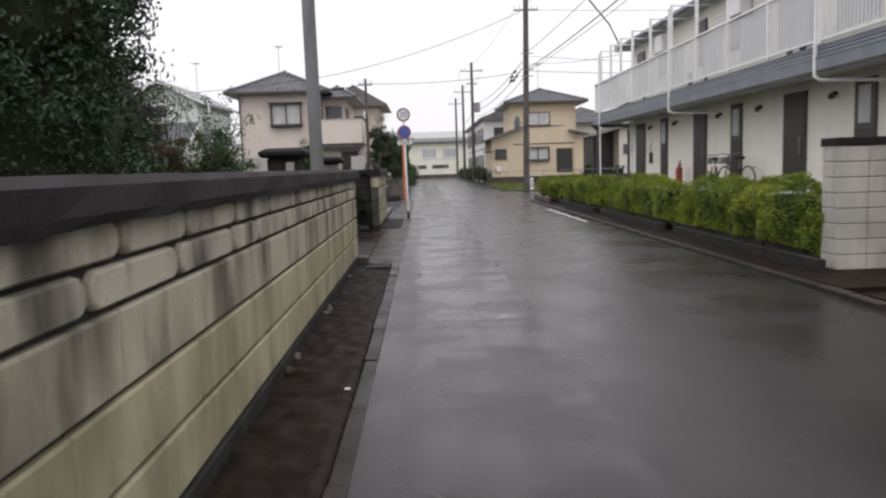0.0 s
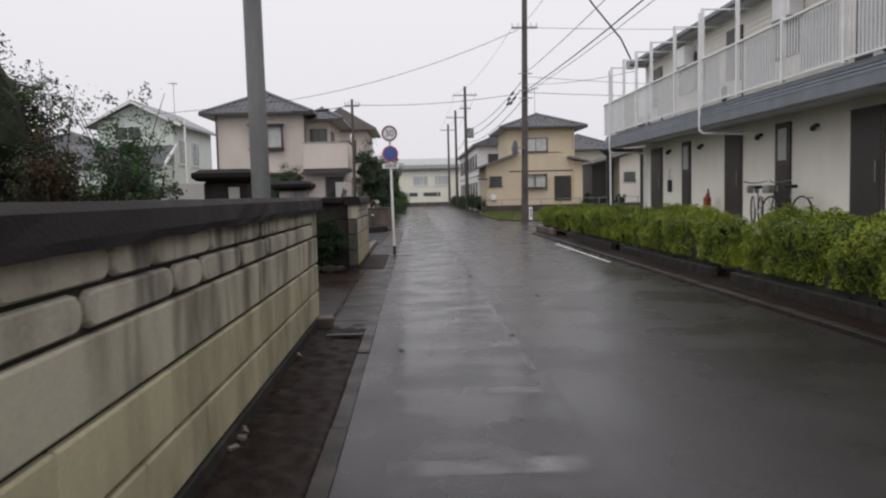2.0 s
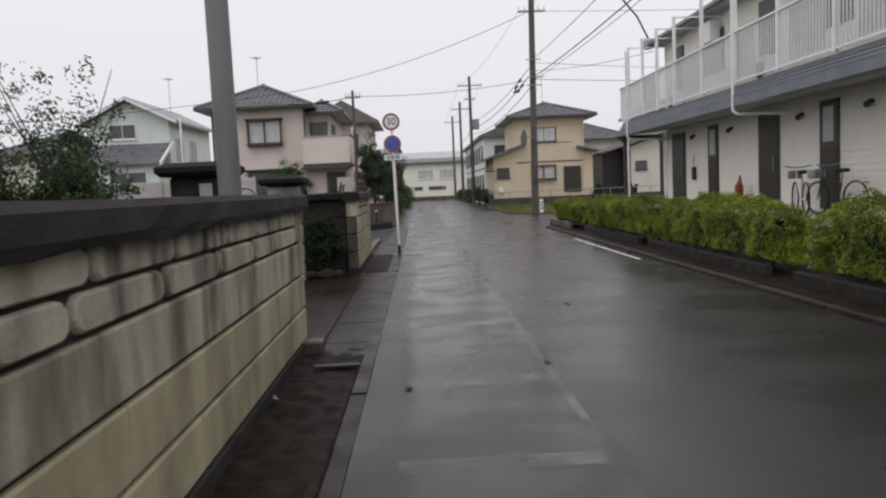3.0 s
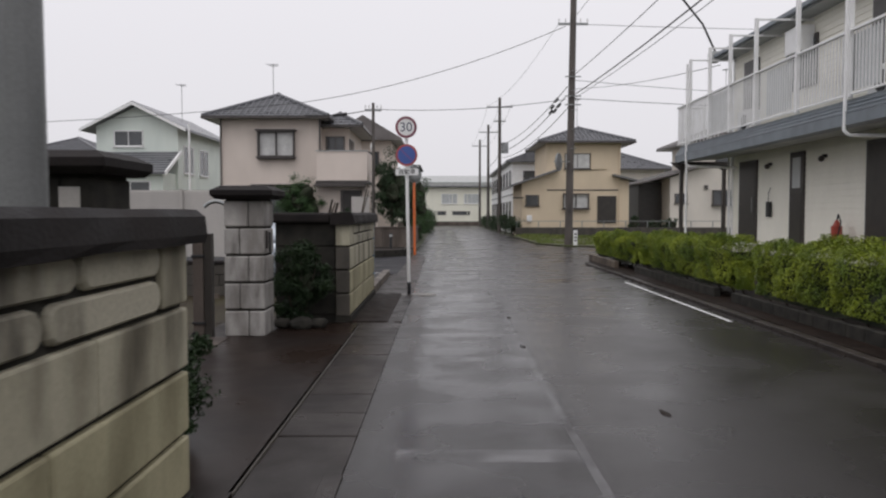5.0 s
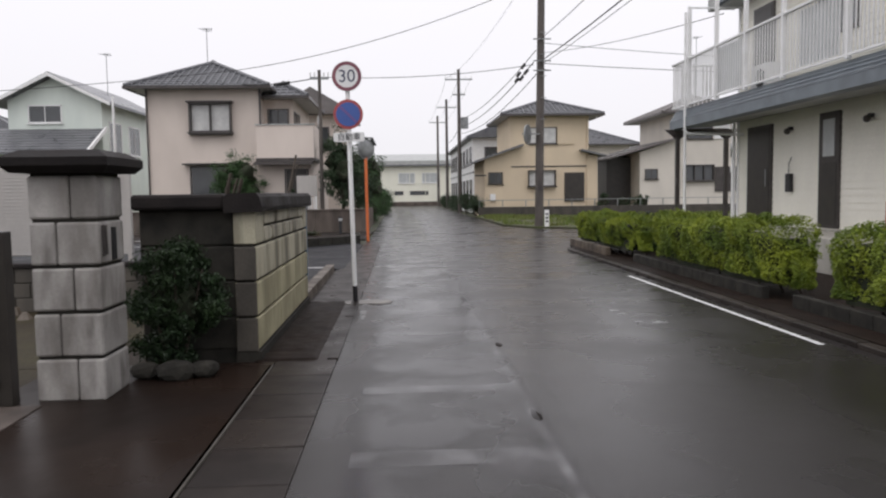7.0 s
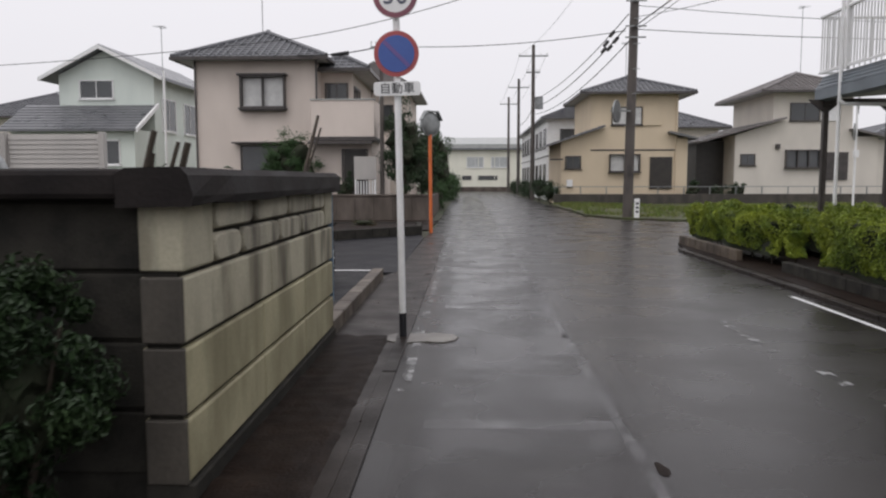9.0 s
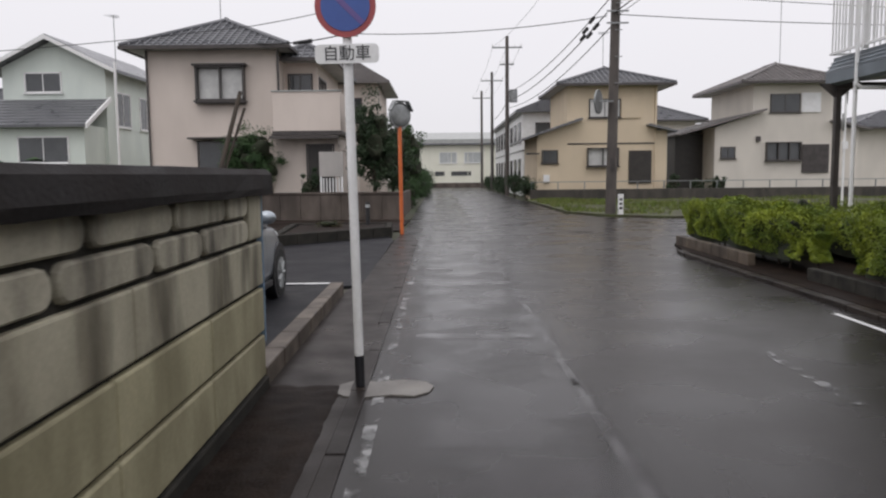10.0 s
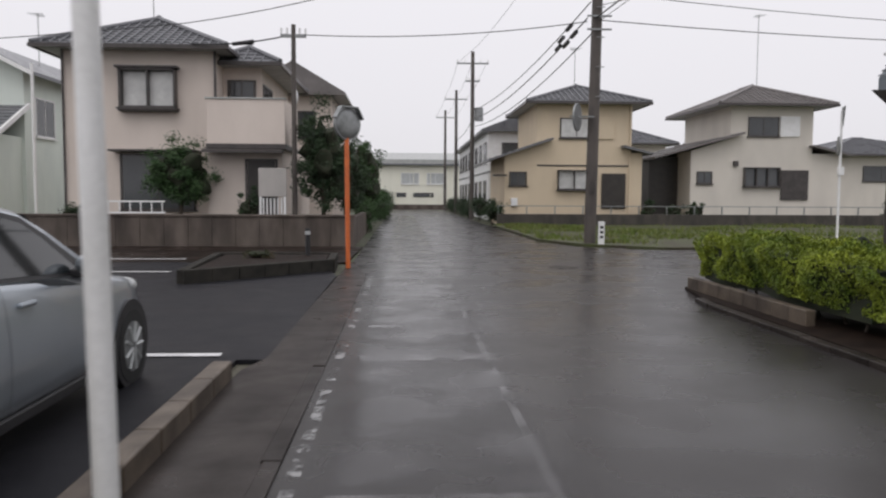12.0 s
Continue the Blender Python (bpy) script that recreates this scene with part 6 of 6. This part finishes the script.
part("wall", B(5.7, 40.0, 60.6, 60.8, -0.1, 0.62, bevel=0.01), LOW_BLOCK, vw)
part("rail", B(5.7, 40.0, 60.68, 60.72, 1.02, 1.06), STEEL, vw)
for k in range(24):
    part("post", B(5.75 + k * 1.48, 5.80 + k * 1.48, 60.67, 60.73, 0.6, 1.06), STEEL, vw)
for i, (x, y, r) in enumerate(((15.2, 61.3, 0.8), (16.4, 61.2, 0.7), (13.9, 61.4, 0.5), (27.5, 61.5, 1.1), (30.0, 61.6, 1.2), (32.5, 61.4, 1.0))):
    bush(x, y, 0.0, (r, 0.5, 0.75), "grey-green garden shrub behind the boundary wall", DARK_LEAF, 100 + i, 16, 50, 0.11)
for i, y in enumerate((63, 70, 77, 84, 91, 98)):
    bush(5.75 if y < 72 else 5.7, y, -0.05, (0.45, 2.6, 0.75), "dark shrubs along the lane before the terrace", DARK_LEAF, 110 + i, 30, 45, 0.13)
mk = thing("marker_post", (6.95, 44.75, 0.05), label="small white marker post at the pole foot", category="marker post")
part("post", B(-0.09, 0.09, -0.05, 0.05, 0, 0.72, bevel=0.01), WHITE, mk)
for k in range(3):
    part("mark", B(-0.05, 0.05, -0.055, -0.051, 0.2 + k * 0.15, 0.28 + k * 0.15), INK, mk)
ts = thing("street_sign", (16.6, 48.4, 0.05), label="white pole with a triangular sign and a round mirror edge on", category="street sign")
part("pole", R((0, 0, 0), (0, 0, 4.6), 0.045, seg=12), WHITE, ts)
tri_bm = P([(-0.38, 4.75), (0.38, 4.75), (0, 4.05)], "y", -0.06, -0.04)
bmesh.ops.transform(tri_bm, matrix=Matrix.Rotation(radians(68), 4, "Z"), verts=tri_bm.verts)
part("triangle", tri_bm, STEEL, ts, "grey back of a triangular sign")
rb = disc(0.34, 0.05, 0.09, z=3.35)
bmesh.ops.transform(rb, matrix=Matrix.Rotation(radians(68), 4, "Z"), verts=rb.verts)
part("round_plate", rb, STEEL, ts, "grey round plate")
part("box", B(-0.1, 0.1, -0.12, 0.0, 2.3, 2.6, bevel=0.01), WHITE, ts)


# ---- poles and wires ----
def pole(x, y, z0, h, r0, r1, mat, label, lean=0.0, arms=()):
    p = thing("utility_pole", (x, y, z0), label=label, category="utility pole")
    part("pole", R((0, 0, -0.1), (lean, 0, h), r0, r1, 16), mat, p)
    for z, l in arms:
        a = part("crossarm", B(-l + lean * z / h, l + lean * z / h, -0.05, 0.05, z - 0.05, z + 0.05), STEEL, p)
        for k in (-0.95, -0.5, 0.5, 0.95):
            part("insulator", R((k * l + lean * z / h, 0, z + 0.05), (k * l + lean * z / h, 0, z + 0.24), 0.035, seg=8), WHITE, a)
    return p


mainp = pole(6.7, 45.2, 0.0, 13.0, 0.19, 0.14, POLE_DARK, "tall brown utility pole with cable brackets at the junction", lean=0.18, arms=((10.4, 0.7),))
part("mirror_bracket", B(-0.75, 0.0, -0.3, -0.24, 3.95, 4.0), STEEL, mainp)
dm = disc(0.42, -0.05, 0.0, z=0)
bmesh.ops.transform(dm, matrix=Matrix.Translation((-0.55, -0.3, 3.95)) @ Matrix.Rotation(radians(60), 4, "Z"), verts=dm.verts)
part("round_mirror", dm, STEEL, mainp, "grey round mirror seen from the side")
for z in (6.6, 7.0, 7.9):
    part("bracket", B(-0.25, 0.5, -0.25, -0.2, z, z + 0.05), STEEL, mainp)
for k in range(5):
    part("step_bolt", R((0.05, -0.2, 4.6 + k * 0.9), (0.3, -0.2, 4.6 + k * 0.9), 0.015, seg=6), STEEL, mainp)
part("number_plate", B(-0.09, 0.09, -0.215, -0.205, 1.6, 2.0), BRONZE, mainp)
pole(-1.09, 12.9, 0.0, 9.5, 0.108, 0.098, POLE_GREY, "slim grey utility pole just behind the garden wall", lean=-0.06)
pole(-2.62, 46.3, 0.0, 6.9, 0.09, 0.07, POLE_DARK, "slim brown service pole beside the beige house", arms=((6.55, 0.4),))
fp = pole(5.6, 74.0, 0.0, 11.4, 0.17, 0.12, POLE_DARK, "distant utility pole with a crossarm", arms=((10.6, 1.1), (9.4, 0.5)))
part("transformer", R((0.45, 0, 6.7), (0.45, 0, 7.6), 0.3, seg=14), STEEL, fp)
pole(5.6, 90.0, 0.0, 11.0, 0.16, 0.12, POLE_DARK, "distant utility pole with a crossarm", arms=((10.2, 1.0),))
pole(5.4, 104.0, 0.0, 10.8, 0.16, 0.12, POLE_DARK, "distant utility pole with a crossarm", arms=((10.0, 1.0),))


def wire(a, b, drop, r, label="sagging black overhead cable", category="cable"):
    return lone("overhead_cable", tube(sag(a, b, drop), r * 0.75, 6), CABLE, label, category, "overhead cables")


# along the lane, towards the camera and away from it
wire((6.75, 45.2, 7.0), (7.2, -14.0, 8.2), 0.9, 0.028, "thick black telephone cable along the lane")
wire((6.75, 45.2, 7.9), (7.0, -14.0, 8.9), 0.8, 0.018)
wire((6.85, 45.2, 6.9), (7.6, -14.0, 7.9), 0.8, 0.014)
wire((6.5, 45.2, 7.0), (5.6, 74.0, 6.8), 0.5, 0.03)
wire((6.6, 45.2, 7.5), (5.6, 74.0, 7.4), 0.5, 0.025)
wire((6.7, 45.2, 6.6), (5.6, 74.0, 6.3), 0.6, 0.025)
wire((6.2, 45.2, 10.45), (4.6, 74.0, 10.7), 0.6, 0.012)
for k in (-1.0, 0, 1.0):
    wire((5.6 + k, 74.0, 10.8), (5.6 + k, 90.0, 10.4), 0.3, 0.014)
    wire((5.6 + k, 90.0, 10.4), (5.4 + k, 104.0, 10.2), 0.3, 0.014)
wire((5.6, 74.0, 6.8), (5.6, 90.0, 6.6), 0.3, 0.03)
# across the lane
wire((6.5, 45.2, 6.9), (-2.62, 46.3, 6.6), 0.22, 0.02)
wire((6.5, 45.2, 10.3), (-6.1, 46.8, 7.0), 0.45, 0.02)
wire((-6.1, 46.8, 7.0), (-30.0, 49.0, 6.1), 0.3, 0.02)
wire((-2.62, 46.3, 6.6), (-6.1, 47.3, 6.45), 0.12, 0.03)
lone("cable_sleeve", R((-3.95, 46.68, 6.42), (-4.65, 46.88, 6.38), 0.08, 0.06, 10), CABLE, "black splice sleeve on the house service cable", "cable splice")
wire((6.9, 45.2, 6.95), (45.0, 47.0, 7.6), 0.7, 0.02)
wire((6.9, 45.2, 7.8), (45.0, 47.0, 8.1), 0.9, 0.016)
wire((6.9, 45.2, 10.4), (45.0, 47.0, 11.0), 0.4, 0.016)
wire((6.9, 45.2, 7.4), (8.9, 31.9, 5.9), 0.15, 0.014, "thin service cable to the apartment house")
wire((6.75, 45.2, 10.5), (7.1, -14.0, 11.2), 0.7, 0.014)
lone("service_cable", tube([Vector(p) for p in ((6.95, 31.6, 10.1), (6.84, 31.6, 9.4), (6.9, 31.65, 8.9), (7.25, 31.8, 8.4), (7.8, 31.95, 7.8), (8.4, 32.0, 7.1), (8.85, 32.1, 6.25))], 0.03), CABLE, "slack looped black service cable to the apartment eave", "cable", "overhead cables")
sp = thing("cable_splice", (6.5, 45.2, 6.9), label="black splice sleeves hanging in the cable bundle", category="cable splice")
for k, (dy, dz) in enumerate(((1.2, -0.05), (2.2, -0.18), (3.2, -0.1), (1.8, 0.3), (2.8, 0.1))):
    part("sleeve", R((-0.05 * dy, dy, dz), (-0.05 * dy - 0.02, dy + 0.6, dz - 0.04), 0.07, seg=8), CABLE, sp)
